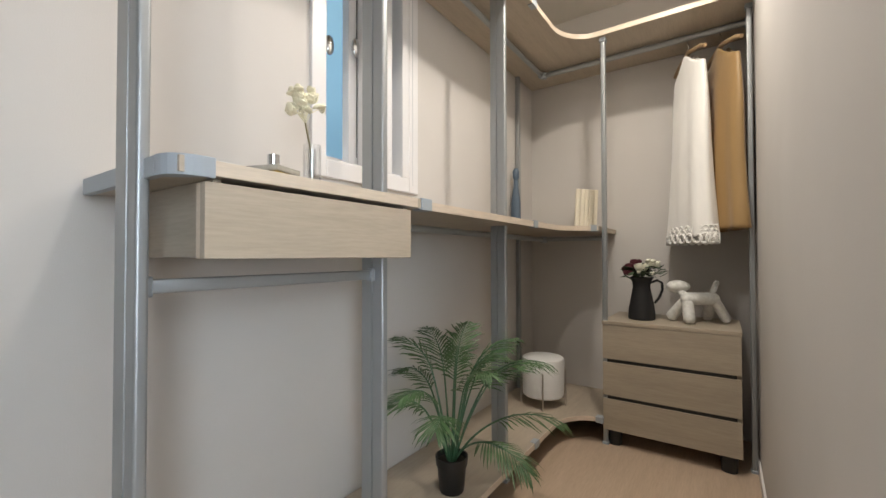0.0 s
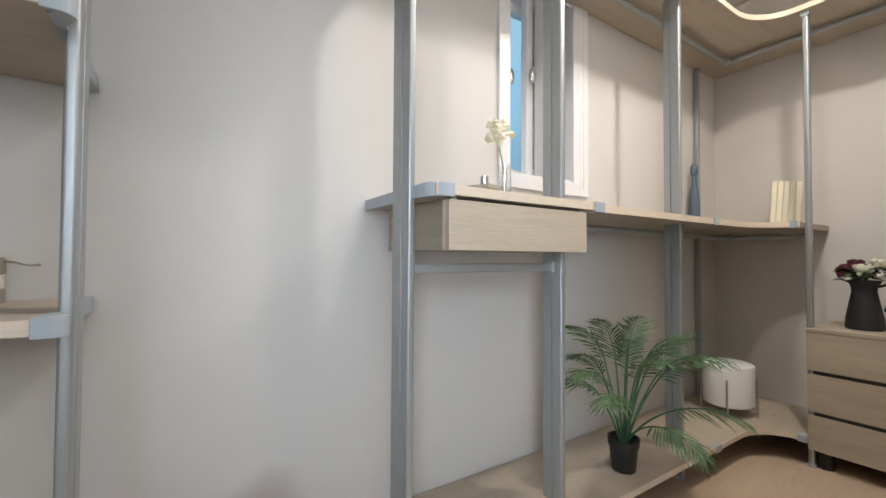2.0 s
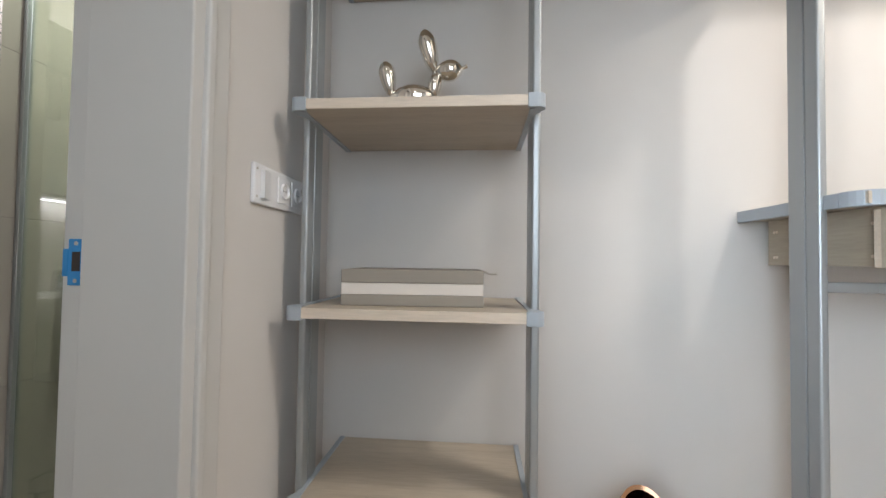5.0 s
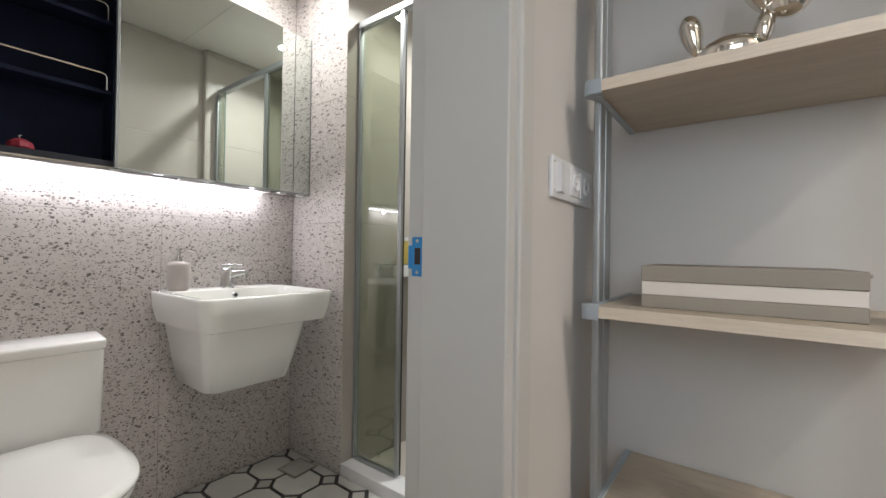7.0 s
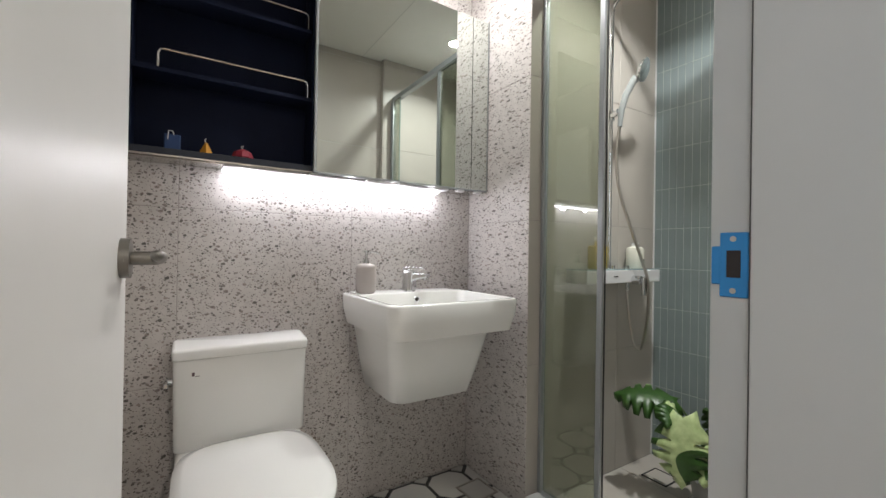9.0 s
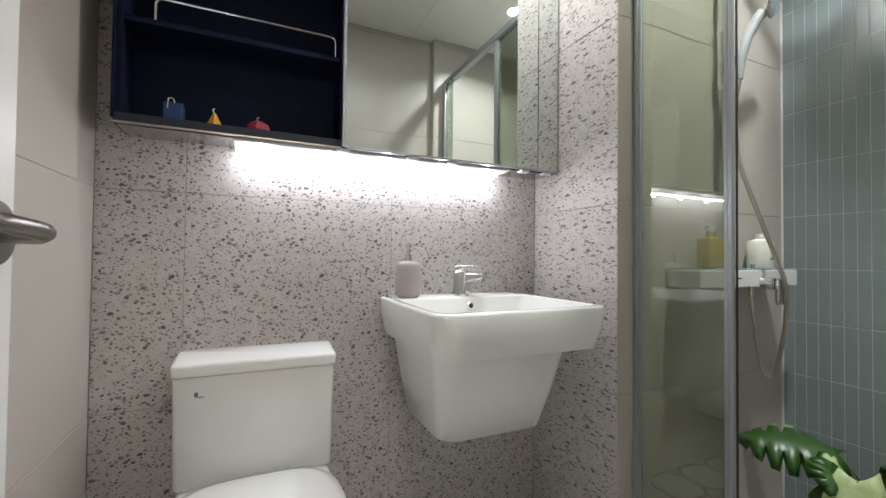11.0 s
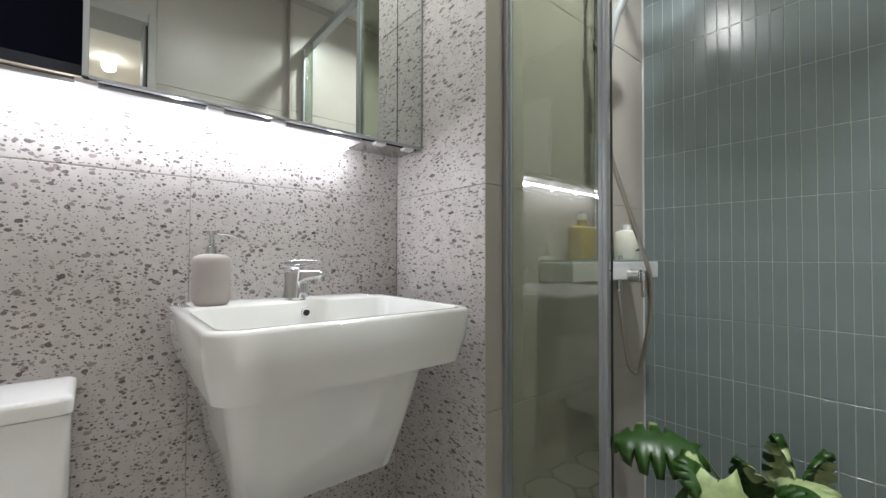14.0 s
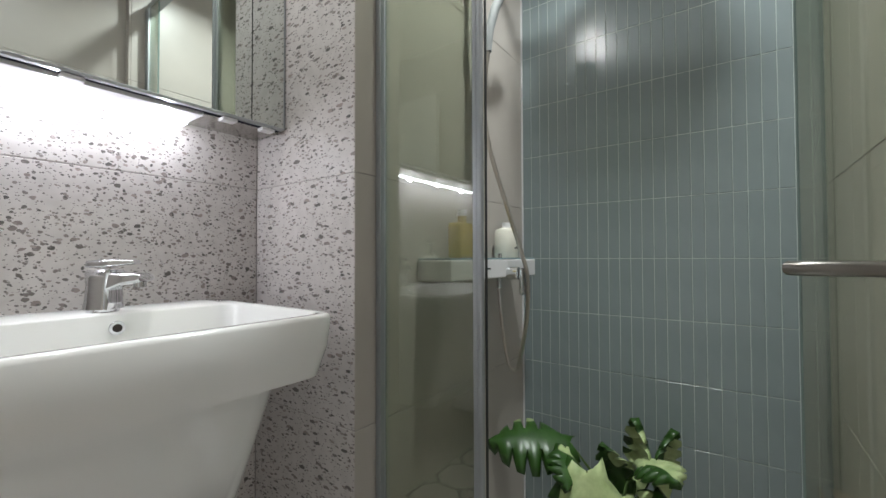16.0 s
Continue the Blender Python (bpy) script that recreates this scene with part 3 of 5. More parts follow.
def chest():
    x0, x1, y0, y1, z0, z1 = 0.543, 1.106, 4.712, 5.11, 0.205, 0.738
    t = thing("chest_of_drawers", ((x0 + x1) / 2, (y0 + y1) / 2, FLOOR_Z), "pale oak three-drawer chest on black feet", "chest of drawers")
    part("body", box((x0 + 0.003, y0 + 0.02, z0), (x1 - 0.003, y1, z1 - 0.018), 0.001), WOODX, t)
    part("top", box((x0, y0 - 0.002, z1 - 0.018), (x1, y1, z1), 0.002), WOODX, t)
    zs = [z0 + 0.001, 0.374, 0.553, z1 - 0.019]
    for i, (a, b) in enumerate(zip(zs, zs[1:])):
        b2 = b - (0.017 if i < 2 else 0.0)
        part("drawer_front", box((x0 + 0.003, y0, a), (x1 - 0.003, y0 + 0.018, b2), 0.0012), WOODX, t)
        if i < 2:
            part("finger_slot", box((x0 + 0.02, y0 + 0.006, b2 - 0.001), (x1 - 0.02, y0 + 0.0185, b + 0.001)), BLACK, t)
    for x in (x0 + 0.05, x1 - 0.05):
        for y in (y0 + 0.045, y1 - 0.045):
            part("foot", rod((x, y, FLOOR_Z), (x, y, z0), 0.03, 0.034, 20), BLACK, t)
    return t


chest()

# ---- bathroom fixtures ----


def rrect(cx, cy, hx, hy, r, n=6):
    """Rounded rectangle outline."""
    pts = []
    for sx, sy, a in ((1, 1, 0), (-1, 1, 90), (-1, -1, 180), (1, -1, 270)):
        pts += arc(cx + sx * (hx - r), cy + sy * (hy - r), r, a, a + 90, n)
    return pts


def loft(sections, bm=None, caps=True):
    out = bm or bmesh.new()
    rings = [[out.verts.new(p) for p in ring] for ring in sections]
    n = len(rings[0])
    for a, b in zip(rings, rings[1:]):
        for k in range(n):
            out.faces.new((a[k], a[(k + 1) % n], b[(k + 1) % n], b[k]))
    if caps:
        out.faces.new(rings[0][::-1])
        out.faces.new(rings[-1])
    return out


def ring_at(x0, x1, y0, y1, r, z):
    return [(x, y, z) for x, y in rrect((x0 + x1) / 2, (y0 + y1) / 2, (x1 - x0) / 2, (y1 - y0) / 2, r)]


def basin():
    t = thing("washbasin", (0.375, 0.0, 0.51), "white ceramic wall-hung washbasin with half pedestal", "washbasin")
    X0, X1, Y0, Y1, Z = 0.106, 0.652, 0.0, 0.497, 0.882
    sec = [ring_at(X0 + 0.028, X1 - 0.028, Y0, Y1 - 0.03, 0.04, 0.758), ring_at(X0 + 0.018, X1 - 0.018, Y0, Y1 - 0.018, 0.045, 0.762),
           ring_at(X0 + 0.004, X1 - 0.004, Y0, Y1 - 0.004, 0.045, 0.82), ring_at(X0, X1, Y0, Y1, 0.045, 0.874), ring_at(X0 + 0.003, X1 - 0.003, Y0, Y1 - 0.003, 0.044, 0.880), ring_at(X0 + 0.008, X1 - 0.008, Y0, Y1 - 0.008, 0.042, Z),
           ring_at(X0 + 0.022, X1 - 0.022, Y0 + 0.13, Y1 - 0.020, 0.04, Z), ring_at(X0 + 0.027, X1 - 0.027, Y0 + 0.135, Y1 - 0.025, 0.04, Z - 0.005),
           ring_at(X0 + 0.035, X1 - 0.035, Y0 + 0.14, Y1 - 0.035, 0.05, Z - 0.06), ring_at(X0 + 0.07, X1 - 0.07, Y0 + 0.17, Y1 - 0.08, 0.06, Z - 0.112), ring_at(0.34, 0.41, 0.28, 0.34, 0.03, Z - 0.12)]
    part("bowl", loft(sec), CERAMIC, t, smooth=True, sharp=50)
    sec = [ring_at(0.232, 0.545, 0.0, 0.325, 0.05, 0.500), ring_at(0.215, 0.56, 0.0, 0.345, 0.055, 0.508), ring_at(0.196, 0.582, 0.0, 0.382, 0.055, 0.62), ring_at(0.172, 0.606, 0.0, 0.415, 0.05, 0.7575)]
    part("half_pedestal", loft(sec), CERAMIC, t, smooth=True, sharp=50)
    bm = lathe([(0.0, 0.0), (0.011, 0.0), (0.014, 0.003), (0.013, 0.005), (0.0, 0.005)], (0, 0, 0), 20)
    bmesh.ops.transform(bm, matrix=Matrix.Translation((0.367, 0.1385, 0.853)) @ Matrix.Rotation(radians(-90), 4, "X"), verts=bm.verts)
    part("overflow_ring", bm, CHROME, t, "chrome overflow ring", smooth=True)
    part("overflow_hole", rod((0.367, 0.1435, 0.853), (0.367, 0.1445, 0.853), 0.008, n=16), DARKHOLE, t)
    part("drain_pipe", rod((0.375, 0.18, 0.512), (0.375, 0.18, 0.50), 0.016, n=16), PVC, t)
    return t


basin()


def faucet():
    t = thing("basin_tap", (0.375, 0.085, 0.882), "chrome single-lever basin mixer tap", "tap")
    t.rotation_euler.z = radians(34)
    part("base", rod((0, 0, 0), (0, 0, 0.006), 0.028, n=24), CHROME, t, smooth=True, local=True)
    bm = loft([[(x, y, z) for x, y in rrect(0, oy, hx, hy, 0.008)] for z, oy, hx, hy in ((0.006, 0, 0.026, 0.026), (0.02, 0.001, 0.024, 0.025), (0.05, 0.002, 0.023, 0.024), (0.080, 0.004, 0.024, 0.027), (0.086, 0.004, 0.021, 0.024))])
    part("column", bm, CHROME, t, smooth=True, local=True)
    bm = loft([[(x, y, z + k * (y - 0.02)) for x, z in rrect(0, cz, 0.021, hz, 0.006)] for y, cz, hz, k in ((0.015, 0.060, 0.020, 0), (0.05, 0.067, 0.013, 0), (0.084, 0.069, 0.009, 0), (0.090, 0.069, 0.006, 0))])
    part("spout", bm, CHROME, t, smooth=True, local=True)
    part("aerator", rod((0, 0.077, 0.050), (0, 0.077, 0.061), 0.011, n=20), CHROME, t, smooth=True, local=True)
    part("cartridge", rod((0, 0.003, 0.088), (0, 0.003, 0.098), 0.017, n=20), CHROME, t, smooth=True, local=True)
    bm = loft([[(x, y, z) for x, z in rrect(0, cz, hx, hz, 0.0035)] for y, cz, hx, hz in ((-0.022, 0.097, 0.018, 0.007), (0.01, 0.099, 0.019, 0.008), (0.045, 0.100, 0.014, 0.006), (0.070, 0.101, 0.009, 0.004))])
    part("lever", bm, CHROME, t, smooth=True, local=True)
    return t


faucet()


def soap():
    t = thing("soap_dispenser", (0.572, 0.085, 0.882), "matt beige soap dispenser with steel pump on the washbasin", "soap dispenser")
    m = plain("matt_beige_stoneware", (0.37, 0.335, 0.315), 0.7, 0, 0.03, 20)
    part("bottle", lathe([(0, 0), (0.032, 0.0), (0.037, 0.006), (0.0405, 0.014), (0.041, 0.030), (0.041, 0.098), (0.0395, 0.108), (0.034, 0.1145), (0.025, 0.118), (0.014, 0.120), (0, 0.120)], n=36), m, t, smooth=True, local=True)
    part("collar", lathe([(0.0, 0.1195), (0.0135, 0.1195), (0.0135, 0.129), (0.0115, 0.1295), (0.0115, 0.138), (0.007, 0.140), (0.0, 0.140)], n=24), CHROME, t, smooth=True, local=True)
    bm = rod((0, 0, 0.138), (0, 0, 0.166), 0.006, n=14)
    tube([(0, 0, 0.167), (-0.01, 0.001, 0.168), (-0.038, 0.003, 0.166), (-0.055, 0.004, 0.159)], 0.0032, 8, bm)
    rod((0, 0, 0.164), (0, 0, 0.173), 0.011, n=18, bm=bm)
    part("pump", bm, CHROME, t, smooth=True, local=True)
    return t


soap()


def toilet():
    cx = 1.015
    t = thing("toilet", (cx, 0.3, 0.0), "white ceramic close-coupled toilet with closed lid", "toilet")
    sec = [ring_at(cx - 0.196, cx + 0.196, 0.004, 0.110, 0.014, 0.401), ring_at(cx - 0.201, cx + 0.201, 0.004, 0.113, 0.014, 0.408), ring_at(cx - 0.205, cx + 0.205, 0.004, 0.115, 0.014, 0.694)]
    part("tank", loft(sec), CERAMIC, t, smooth=True, sharp=50)
    sec = [ring_at(cx - 0.200, cx + 0.200, 0.006, 0.112, 0.014, 0.6942), ring_at(cx - 0.200, cx + 0.200, 0.006, 0.112, 0.014, 0.6975), ring_at(cx - 0.208, cx + 0.208, 0.002, 0.120, 0.012, 0.6985), ring_at(cx - 0.209, cx + 0.209, 0.002, 0.122, 0.012, 0.740), ring_at(cx - 0.206, cx + 0.206, 0.004, 0.119, 0.012, 0.7465), ring_at(cx - 0.200, cx + 0.200, 0.009, 0.113, 0.012, 0.7495)]
    bm = loft(sec)
    for v in bm.verts:
        if v.co.z > 0.72:
            v.co.z -= 0.004 + (v.co.y - 0.002) * 0.12
    part("tank_lid", bm, CERAMIC, t, smooth=True, sharp=50)

    def oval(y0, y1, hw, z, k=1.0):
        """Squarish at the hinge, rounded at the front."""
        pts = []
        for i in range(48):
            a = 2 * math.pi * i / 48
            c, s = math.cos(a), math.sin(a)
            e = 0.5 if s < 0 else 0.85
            pts.append((cx + hw * math.copysign(abs(c) ** e, c) * k, (y0 + y1) / 2 + (y1 - y0) / 2 * math.copysign(abs(s) ** e, s) * k, z))
        return pts
    part("bowl", loft([oval(0.12, 0.48, 0.11, 0.0), oval(0.10, 0.52, 0.12, 0.12), oval(0.06, 0.60, 0.165, 0.30), oval(0.03, 0.65, 0.182, 0.365), oval(0.02, 0.66, 0.185, 0.376)]), CERAMIC, t, smooth=True, sharp=60)
    part("rear_platform", box((cx - 0.196, 0.004, 0.26), (cx + 0.196, 0.175, 0.3985), 0.02, 4), CERAMIC, t, smooth=True, sharp=50)
    part("seat", loft([oval(0.13, 0.672, 0.196, 0.378), oval(0.13, 0.674, 0.198, 0.39), oval(0.13, 0.672, 0.196, 0.399)]), CERAMIC, t, smooth=True, sharp=60)
    part("lid", loft([oval(0.125, 0.680, 0.201, 0.402), oval(0.125, 0.686, 0.204, 0.411), oval(0.128, 0.682, 0.201, 0.420), oval(0.15, 0.65, 0.175, 0.426), oval(0.25, 0.5, 0.09, 0.429)]), CERAMIC, t, smooth=True, sharp=60)
    part("mark", box((cx + 0.145, 0.1145, 0.643), (cx + 0.153, 0.1155, 0.655)), plain("print_grey", (0.12, 0.08, 0.09), 0.5), t)
    part("mark", box((cx + 0.130, 0.1145, 0.641), (cx + 0.144, 0.1155, 0.643)), plain("print_grey", (0.12, 0.08, 0.09), 0.5), t)
    bm = rod((cx + 0.205, 0.06, 0.62), (cx + 0.222, 0.06, 0.62), 0.012, n=16)
    box((cx + 0.218, 0.055, 0.612), (cx + 0.228, 0.11, 0.628), 0.003, bm=bm)
    part("flush_lever", bm, CHROME, t, "chrome side flush lever")
    return t


toilet()

# the wall cabinet
def cabinet():
    x0, x1, d, z0, z1, xm = 0.004, 1.352, 0.145, 1.337, 2.13, 0.80
    t = thing("mirror_cabinet", ((x0 + x1) / 2, 0.0, z0), "long mirror cabinet, one half open and navy inside", "bathroom cabinet")
    bm = box((xm, 0.002, z0 + 0.012), (x1, 0.012, z1 - 0.012))
    part("back_panel", bm, NAVY, t)
    part("bottom_panel", box((x0, 0.002, z0), (x1, d - 0.022, z0 + 0.014), 0.001), NAVY, t)
    part("top_panel", box((x0, 0.002, z1 - 0.014), (x1, d - 0.022, z1), 0.001), NAVY, t)
    for x in (x0, xm - 0.008, x1 - 0.016):
        part("side_panel", box((x, 0.0125, z0 + 0.0145), (x + 0.016, d - 0.022, z1 - 0.0145)), NAVY, t)
    for z in (1.612, 1.862):
        part("shelf", box((xm + 0.01, 0.0125, z - 0.014), (x1 - 0.0165, d - 0.028, z), 0.001), NAVY, t)
        pts = [(x1 - 0.08, 0.108, z + 0.001), (x1 - 0.08, 0.108, z + 0.045), (x1 - 0.085, 0.108, z + 0.056), (x1 - 0.096, 0.108, z + 0.060), (xm + 0.035, 0.108, z + 0.060), (xm + 0.024, 0.108, z + 0.056), (xm + 0.02, 0.108, z + 0.045), (xm + 0.02, 0.108, z + 0.001)]
        part("guard_rail", tube(pts, 0.004, 8), CHROME, t, smooth=True)
    part("edge_trim", box((xm + 0.002, d - 0.0215, z0 - 0.002), (x1 + 0.002, d - 0.012, z0 + 0.003), 0.001), STEEL, t)
    part("front_lip", box((xm + 0.002, d - 0.0215, z0 + 0.0032), (x1 - 0.0045, d - 0.013, z0 + 0.024), 0.001), plain("dark_edge_laminate", (0.009, 0.013, 0.028), 0.5), t)
    part("edge_trim", box((x1 - 0.004, d - 0.0215, z0 + 0.0105), (x1 + 0.002, d - 0.012, z1), 0.001), NAVY, t)
    dr = part("mirror_door", box((x0 + 0.004, d - 0.010, z0 + 0.004), (xm - 0.006, d, z1 - 0.002)), MIRROR, t, "frameless mirror door with slim aluminium edges")
    for a, b in (((x0, d - 0.012, z0), (x0 + 0.0035, d + 0.002, z1)), ((xm - 0.0055, d - 0.012, z0), (xm + 0.004, d + 0.003, z1)), ((x0 + 0.004, d - 0.012, z0 - 0.003), (xm - 0.006, d + 0.002, z0 + 0.0035))):
        part("rim", box(a, b, 0.0008), ALU, dr)
    part("door_gap", box((0.0955, d + 0.0002, z0 + 0.004), (0.0975, d + 0.0008, z1 - 0.004)), BLACK, t)
    for x in (0.03, 0.13, 0.42, 0.56, 0.78):
        part("clip", box((x, d - 0.03, z0 - 0.012), (x + 0.035, d - 0.004, z0 - 0.0035), 0.002), PVC, t)
    return t


cabinet()
t = thing("led_strip", (0.65, 0.06, 1.32), "glowing white led strip under the mirror cabinet", "lamp")
part("housing", box((0.2, 0.004, 1.3275), (1.09, 0.118, 1.3365), 0.001), PVC, t)
part("end_filler", box((0.008, 0.004, 1.3325), (0.1995, 0.118, 1.3366), 0.001), GLOSSUNDER, t)
part("end_filler", box((1.0905, 0.004, 1.3325), (1.345, 0.118, 1.3366), 0.001), GLOSSUNDER, t)
part("diffuser", box((0.202, 0.006, 1.3225), (1.088, 0.040, 1.327), 0.001), STRIPGLOW, t)


def small_soap(at, colour, kind):
    t = thing("bath_toy", at, "small %s on the dark cabinet shelf" % kind, "decoration")
    m = plain("toy_" + kind.split()[0], colour, 0.6)
    if kind.startswith("blue"):
        part("block", box((-0.022, -0.02, 0), (0.022, 0.02, 0.062), 0.003), m, t, local=True)
        part("cord", tube([(0.012, 0.021, 0.045), (0.01, 0.023, 0.07), (0.0, 0.021, 0.072), (-0.004, 0.02, 0.06)], 0.0015, 6), PVC, t, smooth=True, local=True)
    elif kind.startswith("yellow"):
        part("cone", lathe([(0, 0), (0.027, 0), (0.026, 0.004), (0.004, 0.052), (0, 0.054)], n=4), m, t, local=True)
        part("cord", tube([(0, 0, 0.05), (0.004, 0, 0.062), (0, 0, 0.066)], 0.0015, 6), PVC, t, smooth=True, local=True)
    else:
        part("ball", lathe([(0, 0), (0.025, 0.002), (0.034, 0.018), (0.028, 0.036), (0.010, 0.046), (0, 0.047)], n=9), m, t, smooth=True, local=True)
        part("cord", tube([(0, 0, 0.045), (0.004, 0, 0.056), (-0.003, 0, 0.058)], 0.0015, 6), PVC, t, smooth=True, local=True)
    return t


small_soap((1.232, 0.08, 1.3512), (0.012, 0.045, 0.14), "blue block")
small_soap((1.139, 0.08, 1.3512), (0.58, 0.27, 0.02), "yellow pyramid")
small_soap((1.029, 0.08, 1.3512), (0.26, 0.015, 0.035), "red ball")

# shower enclosure
def enclosure():
    x, y0, y1, ym, top = -0.080, SHOWER_Y + 0.001, 1.298, 0.707, 2.13
    structure("shower_curb", box((-0.105, SHOWER_Y, -0.003), (0.0, SHOWER_END, 0.055), 0.004), PVC, "white stone curb of the shower")
    t = thing("shower_enclosure", (x, 0.9, 0.056), "glass shower enclosure with chrome rails, door slid open", "shower enclosure")
    part("wall_profile", box((x - 0.014, y0, 0.056), (x + 0.014, y0 + 0.016, top), 0.002), ALU, t)
    x += 0.015
    part("end_profile", box((x - 0.015, y1, 0.056), (x + 0.015, y1 + 0.035, top), 0.002), ALU, t)
    part("end_filler", box((x - 0.010, y1 + 0.0355, 0.056), (x + 0.010, SHOWER_END - 0.001, top), 0.002), JAMBPAINT, t)
    x -= 0.015
    part("top_rail", box((x - 0.018, y0, top + 0.0005), (x + 0.018, SHOWER_END - 0.001, top + 0.035), 0.004), ALU, t)
    part("bottom_rail", box((x - 0.016, y0 + 0.0225, 0.056), (x + 0.016, ym - 0.0005, 0.068), 0.002), ALU, t)
    pn = part("fixed_panel", box((x - 0.003, y0 + 0.0225, 0.0685), (x + 0.003, ym - 0.010, top - 0.0005)), SHOWERGLASS, t, "fixed clear glass panel")
    part("meeting_post", box((x - 0.012, ym - 0.0095, 0.0685), (x + 0.012, ym + 0.002, top - 0.0005), 0.003), ALU, t)
    part("sliding_stile", box((x + 0.002, ym + 0.0025, 0.0685), (x + 0.015, ym + 0.014, top - 0.0005), 0.003), ALU, t)
    part("magnet_strip", box((x - 0.006, ym + 0.0145, 0.0685), (x + 0.003, ym + 0.0165, top - 0.0005), 0.001), BLACK, t)
    x += 0.02
    s = part("sliding_panel", box((x - 0.003, 1.205, 0.062), (x + 0.003, y1 - 0.001, top - 0.0005)), SHOWERGLASS, t, "clear glass door panel")
    s.visible_shadow = False
    part("edge_seal", box((x - 0.0032, 1.2025, 0.062), (x + 0.0032, 1.2046, top - 0.0005)), plain("glass_edge", (0.16, 0.22, 0.20), 0.15), s)
    pts = [(x + 0.006, 1.215, 0.976), (x + 0.03, 1.20, 0.976), (x + 0.045, 1.19, 0.976), (x + 0.055, 1.21, 0.976), (x + 0.055, 1.30, 0.976), (x + 0.045, 1.325, 0.976), (x + 0.0, 1.332, 0.976)]
    part("handle", tube(pts, 0.009, 12), NICKEL, t, "brushed steel bar handle", smooth=True)


enclosure()


def shower():
    y = SHOWER_Y
    t = thing("shower_shelf", (-0.47, y, 0.92), "white box-shaped shower mixer shelf", "shower mixer")
    part("box", box((-0.770, y + 0.001, 0.925), (-0.225, y + 0.115, 0.983), 0.004), PVC, t)
    part("glass_top", box((-0.768, y + 0.003, 0.9835), (-0.227, y + 0.113, 0.988), 0.001), plain("grey_glass", (0.30, 0.40, 0.42), 0.08), t)
    part("printed_mark", box((-0.435, y + 0.1152, 0.953), (-0.405, y + 0.1162, 0.958)), BLACK, t)
    bm = rod((-0.555, y + 0.1155, 0.938), (-0.555, y + 0.150, 0.938), 0.022, 0.02, 24)
    part("mixer_knob", bm, CHROME, t, "chrome round mixer knob", smooth=True)
    bm = box((-0.600, y + 0.15, 0.868), (-0.552, y + 0.163, 0.955), 0.006, 3)
    part("mixer_lever", bm, CHROME, t, smooth=True)
    part("outlet", rod((-0.590, y + 0.06, 0.925), (-0.590, y + 0.06, 0.885), 0.008, n=12), CHROME, t, smooth=True)
    r = thing("shower_riser", (-0.49, y, 1.1), "chrome rain shower riser rail with hand shower", "shower set")
    px, py = -0.465, y + 0.045
    arm = [(px, py, 0.989), (px, py, 2.17), (px, py + 0.005, 2.20), (px, py + 0.02, 2.22), (px, py + 0.06, 2.235), (px, py + 0.38, 2.25)]
    part("riser", tube(arm, 0.010, 14), CHROME, r, smooth=True)
    part("rain_head", lathe([(0, 0.02), (0.03, 0.018), (0.095, 0.006), (0.10, 0), (0.097, -0.006), (0, -0.006)], (px, py + 0.38, 2.225), 40), CHROME, r, smooth=True)
    part("wall_bracket", rod((px, y + 0.001, 2.05), (px, py, 2.05), 0.013, n=16), CHROME, r, smooth=True)
    bm = rod((px, py, 1.67), (px, py, 1.715), 0.018, n=16)
    rod((px, py, 1.69), (px + 0.01, py + 0.05, 1.70), 0.013, 0.016, 14, bm=bm)
    part("slider", bm, CHROME, r, smooth=True)
    hs = [(px + 0.01, py + 0.055, 1.63), (px + 0.006, py + 0.058, 1.70), (px - 0.010, py + 0.068, 1.77), (px - 0.034, py + 0.085, 1.83), (px - 0.046, py + 0.094, 1.85)]
    part("hand_shower", tube(hs, [0.010, 0.014, 0.015, 0.016, 0.019], 14), plain("pale_grey_grip", (0.24, 0.25, 0.25), 0.35), r, "pale translucent grip of the hand shower", smooth=True)
    bm = lathe([(0, -0.012), (0.036, -0.010), (0.050, 0.0), (0.053, 0.006), (0.050, 0.011), (0, 0.012)], n=32)
    face = Vector((-0.25, 0.90, -0.30)).to_track_quat("Z", "Y").to_matrix().to_4x4()
    bmesh.ops.transform(bm, matrix=Matrix.Translation((px - 0.068, py + 0.112, 1.888)) @ face, verts=bm.verts)
    part("spray_face", bm, CHROME, r, smooth=True)
    hose = [(px + 0.01, py + 0.055, 1.64), (px, py + 0.035, 1.52), (-0.475, y + 0.085, 1.36), (-0.515, y + 0.12, 1.18), (-0.555, y + 0.155, 1.02), (-0.575, y + 0.172, 0.92), (-0.612, y + 0.15, 0.78), (-0.642, y + 0.115, 0.66), (-0.642, y + 0.10, 0.605), (-0.622, y + 0.08, 0.625), (-0.598, y + 0.07, 0.75), (-0.590, y + 0.06, 0.886)]
    fine = []
    hv = [Vector(p) for p in hose]
    for i in range(len(hv) - 1):
        a, b, c, d = hv[max(i - 1, 0)], hv[i], hv[i + 1], hv[min(i + 2, len(hv) - 1)]
        for k in range(6):
            u = k / 6
            fine.append(0.5 * ((2 * b) + (c - a) * u + (2 * a - 5 * b + 4 * c - d) * u * u + (-a + 3 * b - 3 * c + d) * u ** 3))
    fine.append(hv[-1])
    part("hose", tube(fine, 0.007, 8), STEEL, r, "ribbed steel shower hose", smooth=True)


shower()


